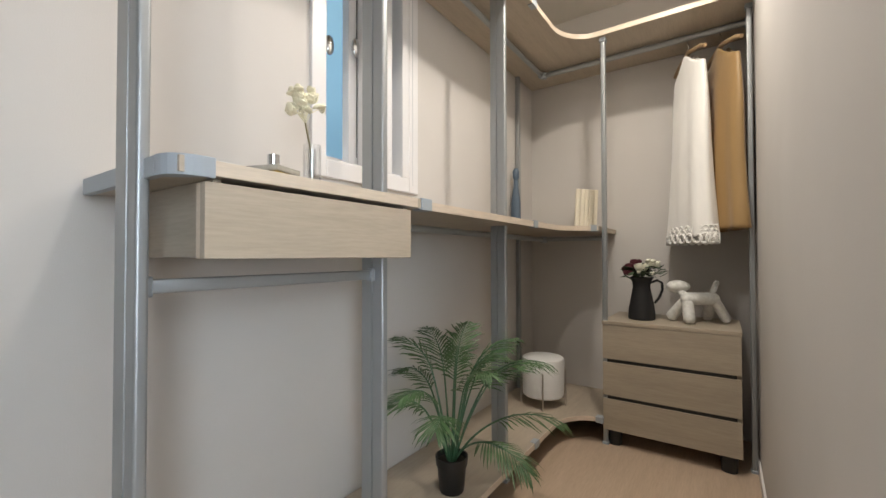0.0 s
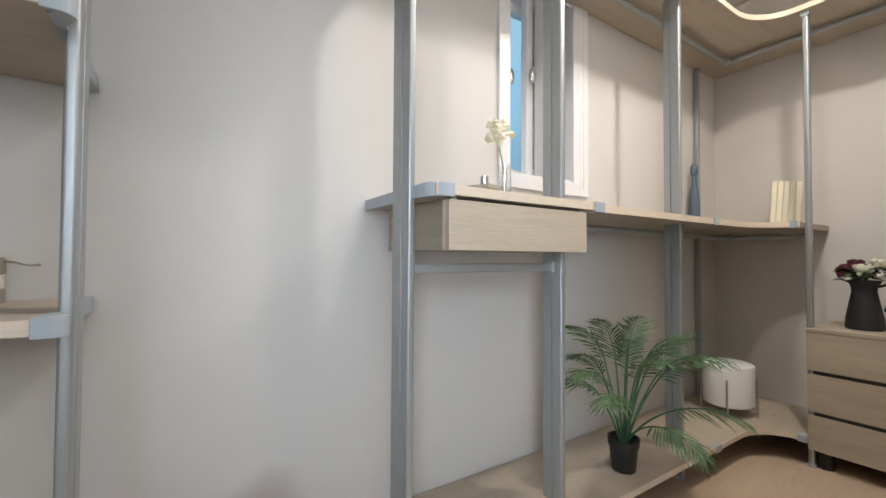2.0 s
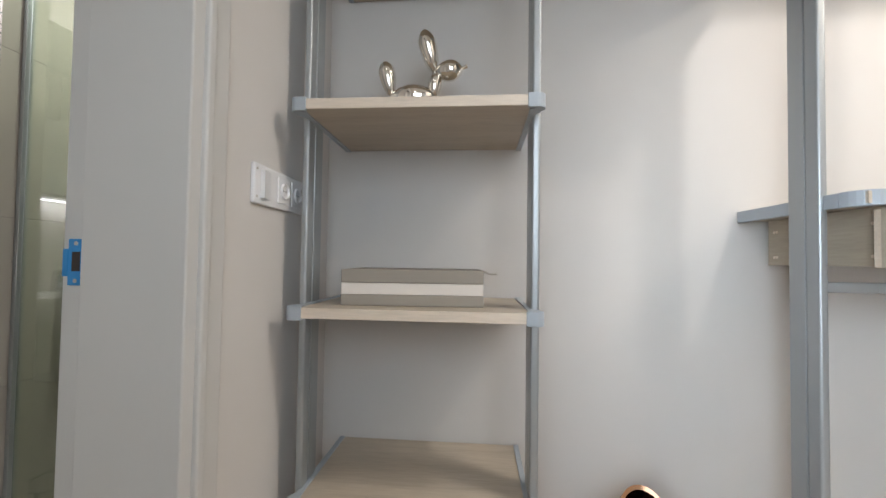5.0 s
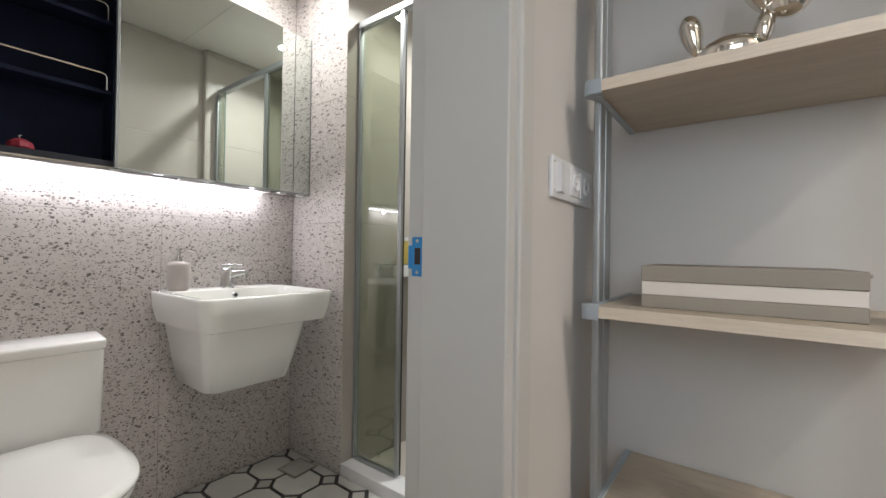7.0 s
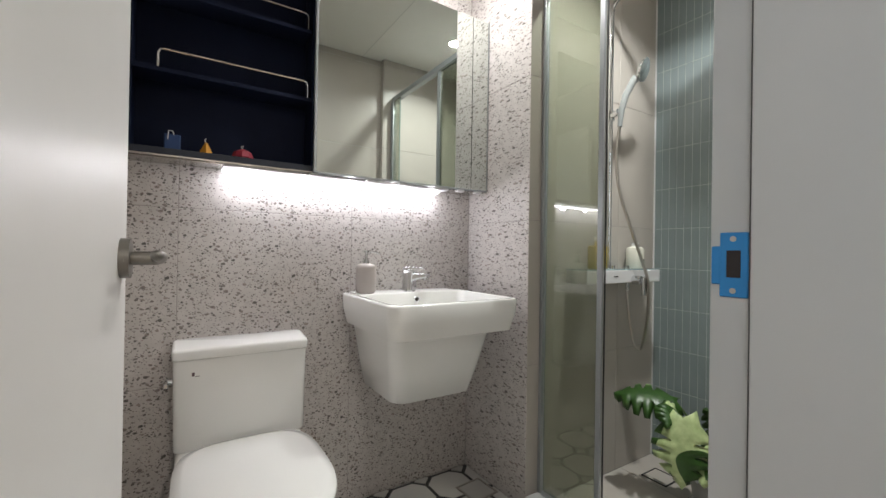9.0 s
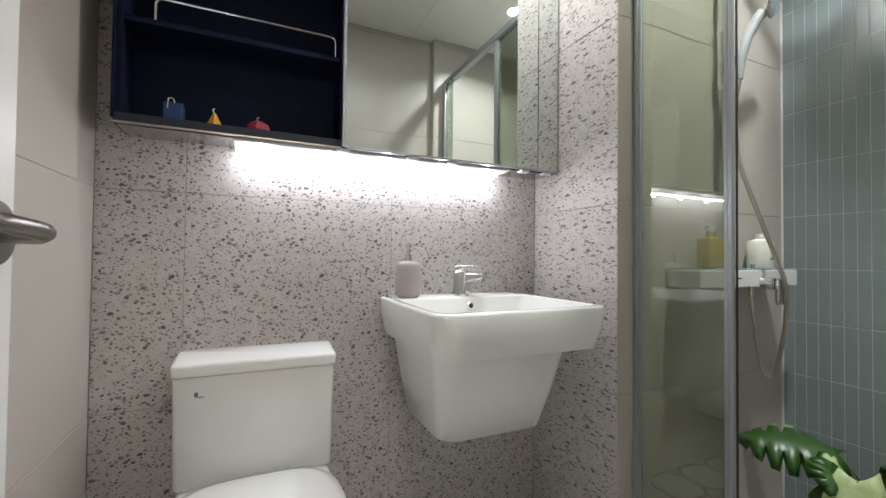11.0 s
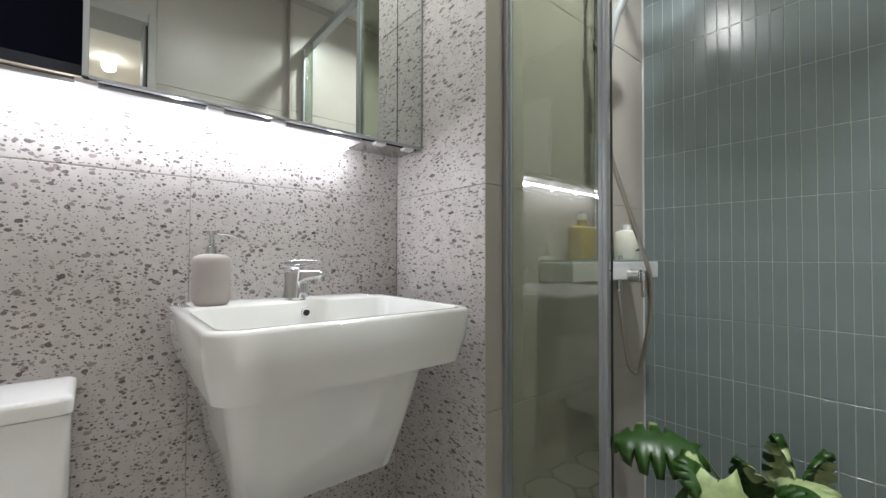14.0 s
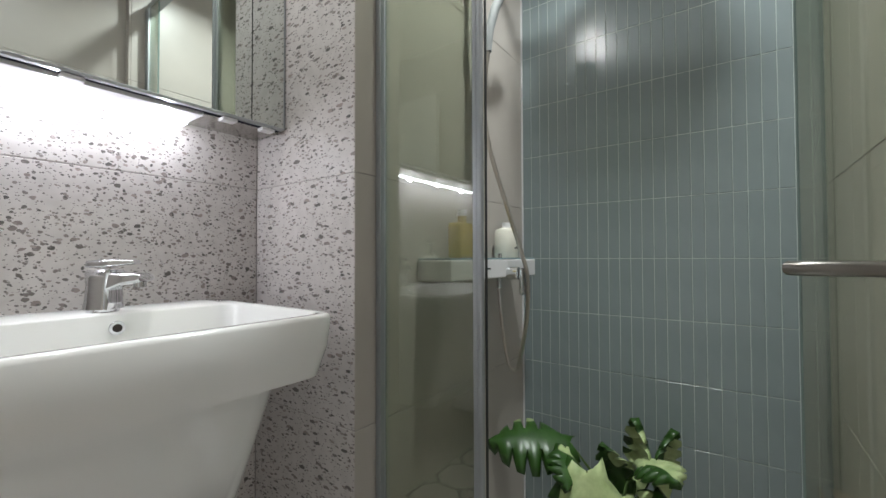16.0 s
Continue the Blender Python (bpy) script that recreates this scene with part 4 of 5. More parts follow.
# ---- things of the closet ----


def storage_box():
    t = thing("storage_box", (0.175, 1.928, 0.9465), "taupe storage box with a cream middle band on a shelf", "box")
    t.rotation_euler.z = radians(3)
    taupe, cream = plain("taupe_card", (0.30, 0.265, 0.225), 0.7, 0, 0.03), plain("cream_card", (0.72, 0.66, 0.60), 0.7, 0, 0.02)
    part("base", box((-0.12, -0.173, 0), (0.12, 0.173, 0.027), 0.002), taupe, t, local=True)
    part("band", box((-0.119, -0.172, 0.0275), (0.119, 0.172, 0.055), 0.001), cream, t, "cream card band", local=True)
    part("lid", box((-0.12, -0.173, 0.0555), (0.12, 0.173, 0.088), 0.002), taupe, t, local=True)
    part("pull_tab", tube([(-0.10, 0.173, 0.082), (-0.098, 0.19, 0.080), (-0.098, 0.205, 0.074), (-0.098, 0.225, 0.075)], [0.004, 0.004, 0.003, 0.004], 8), STEEL, t, smooth=True, local=True)
    return t


storage_box()


def blob(bm, c, r, turn=None, seg=20, rings=14):
    b = bmesh.new()
    bmesh.ops.create_uvsphere(b, u_segments=seg, v_segments=rings, radius=1)
    m = Matrix.Translation(c) @ (turn or Matrix.Identity(4)) @ Matrix.Diagonal((*r, 1))
    bmesh.ops.transform(b, matrix=m, verts=b.verts)
    return join(bm, b)


def capsule(bm, p, q, r, r2=None):
    """A sausage from p to q, pinched at its ends."""
    p, q = Vector(p), Vector(q)
    r2 = r if r2 is None else r2
    n, L = 12, (q - p).length
    pts, rs = [], []
    for i in range(n + 1):
        u = i / n
        pts.append(p.lerp(q, u))
        e = max(0.0, 1 - (2 * u - 1) ** 6) ** 0.5
        rs.append(max(0.0015, ((1 - u) * r + u * r2) * e))
    return tube(pts, rs, 20, bm)


def balloon_dog():
    t = thing("balloon_dog", (0.16, 1.92, 1.4295), "shiny silver balloon dog figurine on a shelf", "figurine")
    bm = bmesh.new()

    def balloon(p, q, r, fat=0.5, thin=0.004):
        """A blown bubble from p to q, its widest place at fat along it."""
        p, q = Vector(p), Vector(q)
        pts, rs = [], []
        for k in range(19):
            u = k / 18
            pts.append(p.lerp(q, u))
            e = (u / fat if u < fat else (1 - u) / (1 - fat))
            rs.append(max(thin if 0 < k < 18 else 0.0015, r * math.sin(math.pi / 2 * min(1.0, e)) ** 0.62))
        tube(pts, rs, 24, bm)
    balloon((0, -0.088, 0.080), (0, 0.062, 0.082), 0.036)
    for sx in (-1, 1):
        balloon((sx * 0.004, -0.072, 0.078), (sx * 0.026, -0.108, 0.002), 0.021, 0.62)
        balloon((sx * 0.004, 0.050, 0.078), (sx * 0.026, 0.082, 0.002), 0.021, 0.62)
        balloon((sx * 0.003, 0.052, 0.148), (sx * 0.020, 0.018, 0.262), 0.027, 0.66)
    balloon((0, -0.080, 0.082), (0, -0.104, 0.186), 0.026, 0.68)
    balloon((0, 0.044, 0.070), (0, 0.060, 0.158), 0.021, 0.5)
    balloon((0, 0.050, 0.150), (0, 0.140, 0.158), 0.029, 0.55)
    rod((0, 0.134, 0.158), (0, 0.150, 0.166), 0.003, 0.006, 12, bm)
    for v in bm.verts:
        v.co.y *= 0.91
    return part("balloon_dog_body", bm, SILVER, t, smooth=True, local=True)


balloon_dog()


def switch_plate():
    t = thing("switch_plate", (0.32, SOUTH, 1.22), "white plate with a rocker switch and two sockets", "switch")
    y = SOUTH
    part("plate", box((0.185, y, 1.175), (0.449, y + 0.010, 1.263), 0.003), PVC, t)
    part("screw", rod((0.440, y + 0.0101, 1.25), (0.440, y + 0.0111, 1.25), 0.003, n=10), STEEL, t)
    part("screw", rod((0.440, y + 0.0101, 1.19), (0.440, y + 0.0111, 1.19), 0.003, n=10), STEEL, t)
    bm = prism([(0.385, y + 0.0101), (0.425, y + 0.0101), (0.425, y + 0.020), (0.385, y + 0.0125)], 1.188, 1.250)
    part("rocker", bm, PVC, t)
    for cx in (0.325, 0.255):
        bm = box((cx - 0.027, y + 0.0101, 1.188), (cx + 0.027, y + 0.014, 1.250), 0.002)
        k = part("socket", bm, PVC, t)
        b2 = lathe([(0.019, 0.0), (0.019, 0.006), (0.0165, 0.006), (0.015, 0.001), (0, 0.001)], n=28)
        bmesh.ops.transform(b2, matrix=Matrix.Translation((cx, y + 0.0141, 1.219)) @ Matrix.Rotation(radians(-90), 4, "X"), verts=b2.verts)
        part("cup", b2, PVC, k, smooth=True)
        for dx in (-0.006, 0.006):
            part("hole", rod((cx + dx, y + 0.0152, 1.219), (cx + dx, y + 0.0158, 1.219), 0.0022, n=8), DARKHOLE, k)
    return t


switch_plate()


def copper_vase():
    t = thing("copper_vase", (0.215, 2.51, FLOOR_Z), "tall shiny copper vase with a slanted oval mouth", "vase")
    prof = [(0.0, 0.0), (0.045, 0.0), (0.055, 0.01), (0.085, 0.10), (0.096, 0.17), (0.090, 0.22), (0.082, 0.26), (0.068, 0.285), (0.062, 0.283), (0.074, 0.255), (0.080, 0.215), (0.086, 0.17), (0.04, 0.05), (0, 0.04)]
    bm = lathe(prof, n=40)
    for v in bm.verts:
        k = max(0.0, (v.co.z - 0.16) / 0.125)
        v.co.z -= k * v.co.x * 1.1
        v.co.x += 0.02 * k
    part("body", bm, COPPER, t, smooth=True, local=True)
    part("dark_lining", lathe([(0.0, 0.055), (0.030, 0.055), (0.076, 0.16), (0.074, 0.19), (0.073, 0.19), (0.074, 0.16), (0.029, 0.057), (0, 0.057)], n=32), DARKHOLE, t, "dark inside", smooth=True, local=True)
    return t


copper_vase()


def perfume():
    t = thing("perfume_bottle", (0.335, 3.055, 1.2108), "flat square glass perfume bottle with chrome cap", "perfume bottle")
    t.rotation_euler.z = radians(20)
    part("glass", box((-0.036, -0.036, 0.0070), (0.036, 0.036, 0.0185), 0.003), plain("smoky_glass", (0.40, 0.38, 0.33), 0.04, 0, 0.1, 90, coat=1.0), t, local=True)
    part("liquid_base", box((-0.034, -0.034, 0.0), (0.034, 0.034, 0.0068), 0.002), plain("gold_base", (0.75, 0.58, 0.25), 0.15, 1.0), t, "gold base", local=True)
    part("cap", rod((0, 0, 0.0186), (0, 0, 0.044), 0.0115, n=28), CHROME, t, smooth=True, local=True)
    return t


perfume()


def flower_vase():
    t = thing("flower_vase", (0.19, 3.255, 1.2108), "clear glass tube vase holding one creamy white flower stem", "vase")
    g = part("glass", lathe([(0, 0.0), (0.020, 0), (0.022, 0.003), (0.022, 0.130), (0.0205, 0.130), (0.0205, 0.006), (0, 0.006)], n=32), VASEGLASS, t, smooth=True, local=True)
    g.visible_shadow = False
    part("inner_tube", lathe([(0, 0.008), (0.008, 0.008), (0.009, 0.012), (0.009, 0.12), (0.0075, 0.12), (0.007, 0.012), (0, 0.012)], n=20), VASEGLASS, t, smooth=True, local=True)
    stem = plain("dry_stem", (0.22, 0.19, 0.09), 0.7)
    petal = plain("cream_petal", (0.82, 0.78, 0.60), 0.7, 0, 0.05, 40)
    rnd = random.Random(4)
    part("stem", tube([(0.0, 0.004, 0.012), (0.004, -0.004, 0.1), (0.0, -0.018, 0.17), (0.0, -0.03, 0.225)], 0.0022, 8), stem, t, smooth=True, local=True)
    bm = bmesh.new()
    for i in range(15):
        c = Vector((rnd.gauss(0, 0.014), -0.032 + rnd.gauss(0, 0.022), 0.225 + rnd.gauss(0, 0.022)))
        tube([(0, -0.02, 0.18), ((c.x) * 0.6, -0.028 + (c.y + 0.03) * 0.4, 0.205), c], 0.001, 5, bm)
        for k in range(5):
            a = rnd.uniform(0, 6.28)
            d = Vector((math.cos(a), math.sin(a), rnd.uniform(-0.4, 0.8))) * 0.007
            blob(bm, c + d, (0.0125, 0.0125, 0.005), Matrix.Rotation(rnd.uniform(0, 3), 4, "X") @ Matrix.Rotation(a, 4, "Z"), 8, 6)
    part("blossom", bm, petal, t, "creamy white blossoms", smooth=True, local=True)
    return t


flower_vase()


def ribbed_panel():
    t = thing("ribbed_panel", (0.392, 4.98, 1.2108), "small cream ribbed board leaning on the corner shelf", "ornament")
    t.rotation_euler = (radians(-9), radians(5), radians(28))
    t.scale.z = 1.06
    m = plain("cream_plaster", (0.74, 0.68, 0.55), 0.7, 0, 0.03)
    part("backing", box((-0.062, -0.004, 0.0), (0.062, 0.006, 0.225), 0.001), m, t, local=True)
    for i in range(5):
        part("rib", box((-0.0615 + i * 0.0248, -0.014, 0.001), (-0.0615 + i * 0.0248 + 0.0235, -0.0041, 0.224), 0.004), m, t, local=True)
    return t


ribbed_panel()


def stool_lamp():
    t = thing("humidifier", (0.235, 4.72, 0.2625), "white cylinder humidifier cradled in a slim steel stand", "humidifier")
    m = plain("satin_white_plastic", (0.72, 0.72, 0.71), 0.35, 0, 0.02)
    part("drum", lathe([(0, 0.05), (0.10, 0.05), (0.108, 0.058), (0.112, 0.235), (0.108, 0.250), (0.100, 0.255), (0, 0.257)], n=48), m, t, smooth=True, local=True)
    for k in range(4):
        a = radians(20 + 90 * k)
        c, s2 = math.cos(a), math.sin(a)
        pts = [(0.09 * c, 0.09 * s2, 0.046), (0.112 * c, 0.112 * s2, 0.046), (0.117 * c, 0.117 * s2, 0.055)]
        bm = tube([(0.117 * c, 0.117 * s2, 0.0), (0.117 * c, 0.117 * s2, 0.19)], 0.004, 10)
        tube([(0.03 * c, 0.03 * s2, 0.044), (0.117 * c, 0.117 * s2, 0.044)], 0.004, 8, bm)
        part("leg", bm, STEEL, t, smooth=True, local=True)
    return t


stool_lamp()


def jug():
    t = thing("flower_jug", (0.70, 4.87, 0.7383), "matt black jug holding dark red and white flowers", "jug")
    m = plain("matt_black_enamel", (0.014, 0.014, 0.015), 0.5)
    part("body", lathe([(0, 0), (0.058, 0.0), (0.063, 0.006), (0.060, 0.05), (0.046, 0.13), (0.040, 0.165), (0.044, 0.19), (0.056, 0.212), (0.053, 0.212), (0.040, 0.19), (0.036, 0.165), (0.04, 0.13), (0.0, 0.10)], n=40), m, t, smooth=True, local=True)
    part("jug_handle", tube([(0.040, 0.018, 0.185), (0.068, 0.03, 0.197), (0.088, 0.038, 0.185), (0.090, 0.04, 0.15), (0.076, 0.034, 0.11), (0.056, 0.024, 0.082)], [0.006, 0.006, 0.0065, 0.006, 0.006, 0.006], 10), m, t, smooth=True, local=True)
    rnd = random.Random(7)
    red = plain("dried_red_petal", (0.10, 0.02, 0.03), 0.8, 0, 0.3, 60)
    white = plain("white_petal", (0.75, 0.74, 0.62), 0.75, 0, 0.06, 60)
    leafm = plain("bouquet_leaf", (0.05, 0.085, 0.04), 0.6, 0, 0.25, 40)
    def rose(at, r, mat, label):
        bm = bmesh.new()
        for ring, (n, rr, zz) in enumerate(((3, 0.25, 0.35), (5, 0.5, 0.2), (7, 0.8, 0.0))):
            for k in range(n):
                a = 6.28 * k / n + ring + rnd.uniform(-0.2, 0.2)
                c = Vector(at) + Vector((math.cos(a) * rr, math.sin(a) * rr, zz)) * r
                turn = Matrix.Rotation(a, 4, "Z") @ Matrix.Rotation(radians(55 - 18 * ring), 4, "Y")
                blob(bm, c, (r * 0.12, r * 0.48, r * 0.48), turn, 8, 6)
        part("bloom", bm, mat, t, label, smooth=True, local=True)
    rose((0.005, -0.035, 0.262), 0.034, white, "white rose bloom")
    rose((0.058, -0.005, 0.272), 0.028, white, "white rose bloom")
    rose((0.035, 0.035, 0.29), 0.024, white, "white rose bloom")
    for at, r in (((-0.045, -0.01, 0.262), 0.034), ((-0.07, 0.02, 0.25), 0.028), ((-0.03, 0.03, 0.285), 0.03), ((-0.055, -0.035, 0.235), 0.026)):
        rose(at, r, red, "dark red dried bloom")
    for i in range(22):
        c = Vector((rnd.uniform(-0.01, 0.09), rnd.uniform(-0.05, 0.05), rnd.uniform(0.23, 0.30)))
        if i < 9:
            bm = blob(bmesh.new(), c, (0.009, 0.009, 0.008), None, 8, 6)
            blob(bm, c + Vector((0.008, 0.003, 0.004)), (0.007, 0.007, 0.006), None, 8, 6)
            part("small_flower", bm, white, t, smooth=True, local=True)
    bm = bmesh.new()
    for i in range(85):
        a = rnd.uniform(0, 6.28)
        rr = rnd.uniform(0.03, 0.105)
        c = Vector((math.cos(a) * rr, math.sin(a) * rr * 0.8, 0.225 + rnd.uniform(0, 0.06) - rr * 0.2))
        blob(bm, c, (0.024, 0.012, 0.002), Matrix.Rotation(a, 4, "Z") @ Matrix.Rotation(rnd.uniform(-0.8, 0.5), 4, "Y"), 8, 4)
    part("leaves", bm, leafm, t, "dark green leaves", smooth=True, local=True)
    return t


jug()


def white_puppy():
    t = thing("puppy_ornament", (0.93, 4.90, 0.7383), "white speckled abstract puppy ornament on the chest", "ornament")
    m = plain("speckled_white", (0.72, 0.72, 0.69), 0.45, 0, 0.12, 60)
    bm = bmesh.new()

    def limb(p, q, r0, r1):
        p, q = Vector(p), Vector(q)
        blob(bm, p, (r0,) * 3)
        blob(bm, q, (r1,) * 3)
        rod(p, q, r0, r1, 18, bm)
    limb((-0.03, -0.035, 0.115), (0.07, 0.03, 0.115), 0.030, 0.029)
    limb((-0.03, -0.035, 0.115), (-0.022, -0.068, 0.026), 0.024, 0.026)
    limb((-0.035, -0.025, 0.115), (-0.098, 0.012, 0.026), 0.020, 0.026)
    limb((0.075, 0.03, 0.112), (0.120, 0.055, 0.022), 0.022, 0.022)
    limb((0.065, 0.045, 0.11), (0.045, 0.095, 0.024), 0.022, 0.024)
    limb((-0.035, -0.03, 0.125), (-0.072, 0.0, 0.150), 0.017, 0.018)
    limb((0.065, 0.03, 0.13), (0.085, 0.035, 0.190), 0.012, 0.012)
    blob(bm, (-0.072, -0.002, 0.170), (0.055, 0.036, 0.030), Matrix.Rotation(radians(25), 4, "Z"), 28, 18)
    part("puppy", bm, m, t, smooth=True, local=True)
    return t


white_puppy()


def garment(name, x, colour, label, length, hem_lace, turn, width, seed):
    top = 2.112
    t = thing(name, (x, 4.915, top), label, "clothes", "clothes on the rail")
    t.rotation_euler.z = radians(turn)
    m, nt, p = nodes_of(name + "_cloth")
    v = coords(nt, (1, 1, 0.25))
    r = ramp_node(nt, [(0.3, [c * 0.93 for c in colour]), (0.7, colour)])
    nt.links.new(noise_node(nt, v, 18, 4), r.inputs[0])
    nt.links.new(r.outputs[0], p.inputs["Base Color"])
    p.inputs["Roughness"].default_value = 0.85 if hem_lace else 0.45
    p.inputs["Sheen Weight"].default_value = 0.3
    bump(nt, p, noise_node(nt, coords(nt, (1, 1, 0.15)), 45, 3), 0.35, 0.004)
    hw = width / 2
    wood_m = wood("hanger_wood", (0.36, 0.24, 0.13), (0.46, 0.32, 0.19), "y", 0.4)
    hg = part("hanger", tube([(0, -0.17, -0.105), (0, -0.12, -0.082), (0, 0.0, -0.055), (0, 0.12, -0.082), (0, 0.17, -0.105)], [0.009, 0.010, 0.011, 0.010, 0.009], 10), wood_m, t, "brown wooden hanger", smooth=True, local=True)
    part("hook", tube([(0, 0, -0.05), (0, 0, -0.02), (0, 0.012, -0.008), (0, 0.018, 0.010), (0, 0.008, 0.026), (0, -0.008, 0.027), (0, -0.017, 0.014)], 0.0018, 8), STEEL, hg, smooth=True, local=True)
    rnd = random.Random(seed)
    ph = [rnd.uniform(0, 6.28) for _ in range(4)]
    bm = bmesh.new()
    rings = []
    rows, n = 44, 72
    for i in range(rows + 1):
        u = i / rows
        z = -0.075 - u * length
        shoulder = min(1.0, 0.52 + u * 5.5) if u < 0.09 else 1.0
        w = hw * shoulder * (0.72 + 0.28 * u ** 0.8 + 0.04 * math.sin(u * 7))
        d = 0.022 + 0.050 * u ** 0.7
        ring = []
        for k in range(n):
            a = 2 * math.pi * k / n
            fold = 1 + u * (0.16 * math.sin(5 * a + ph[0]) + 0.10 * math.sin(9 * a + ph[1] + 2 * u)) 
            zz = z
            if hem_lace and i == rows:
                zz += 0.012 * abs(math.sin(9 * a))
            if u < 0.10:
                zz -= 0.05 * (abs(math.cos(a)) ** 1.5) * (1 - u / 0.10)
            ring.append(bm.verts.new((d * math.sin(a) * fold, w * math.cos(a) * (1 + 0.03 * u * math.sin(3 * a + ph[2])), zz)))
        rings.append(ring)
    for r0, r1 in zip(rings, rings[1:]):
        for k in range(n):
            bm.faces.new((r0[k], r0[(k + 1) % n], r1[(k + 1) % n], r1[k]))
    cl = part("garment", bm, m, t, smooth=True, local=True, sharp=80)
    sol = cl.modifiers.new("thickness", "SOLIDIFY")
    sol.thickness = 0.0015
    if hem_lace:
        part("placket", tube([(0.024 + 0.010 * i / 6, 0.02 - 0.004 * i, -0.13 - 0.045 * i) for i in range(7)], 0.0018, 6), m, t, "stitched white front placket", smooth=True, local=True)
        bm = bmesh.new()
        for row, (count, rr, thick) in enumerate(((22, 0.021, 0.0060), (26, 0.014, 0.0045), (26, 0.010, 0.0040))):
            for k in range(count):
                a = 2 * math.pi * (k + 0.5 * row) / count
                u = 1 - row * 0.03
                c = Vector(((0.022 + 0.05 * u) * 1.10 * math.sin(a), hw * (0.72 + 0.28 * u) * 1.01 * math.cos(a), -0.075 - length + (0, 0.024, 0.048)[row]))
                side = Vector((math.cos(a) * 0.35, -math.sin(a), 0)).normalized()
                tube([c + side * rr * math.cos(b2) + Vector((0, 0, 1)) * rr * math.sin(b2) for b2 in (2 * math.pi * q / 10 for q in range(11))], thick, 6, bm)
        part("lace_hem", bm, m, t, "scalloped white lace hem", smooth=True, local=True)
    return t


garment("white_dress", 0.915, (0.88, 0.87, 0.84), "white sleeveless cotton dress with lace hem on a hanger", 0.90, True, 25, 0.41, 3)
garment("gold_dress", 1.050, (0.33, 0.205, 0.08), "mustard gold satin sleeveless dress on a hanger", 0.86, False, 24, 0.37, 5)

def slim_bottle():
    t = thing("slim_bottle", (0.045, 4.80, 1.2108), "slim slate-blue bottle with knob top on the corner shelf", "bottle")
    m = plain("slate_blue", (0.09, 0.13, 0.18), 0.4)
    part("body", lathe([(0, 0), (0.026, 0), (0.029, 0.004), (0.028, 0.16), (0.020, 0.22), (0.013, 0.26), (0.012, 0.29), (0, 0.29)], n=28), m, t, smooth=True, local=True)
    part("knob", lathe([(0, 0.2905), (0.010, 0.2905), (0.019, 0.310), (0.019, 0.345), (0.010, 0.362), (0, 0.364)], n=24), m, t, smooth=True, local=True)
    return t


slim_bottle()

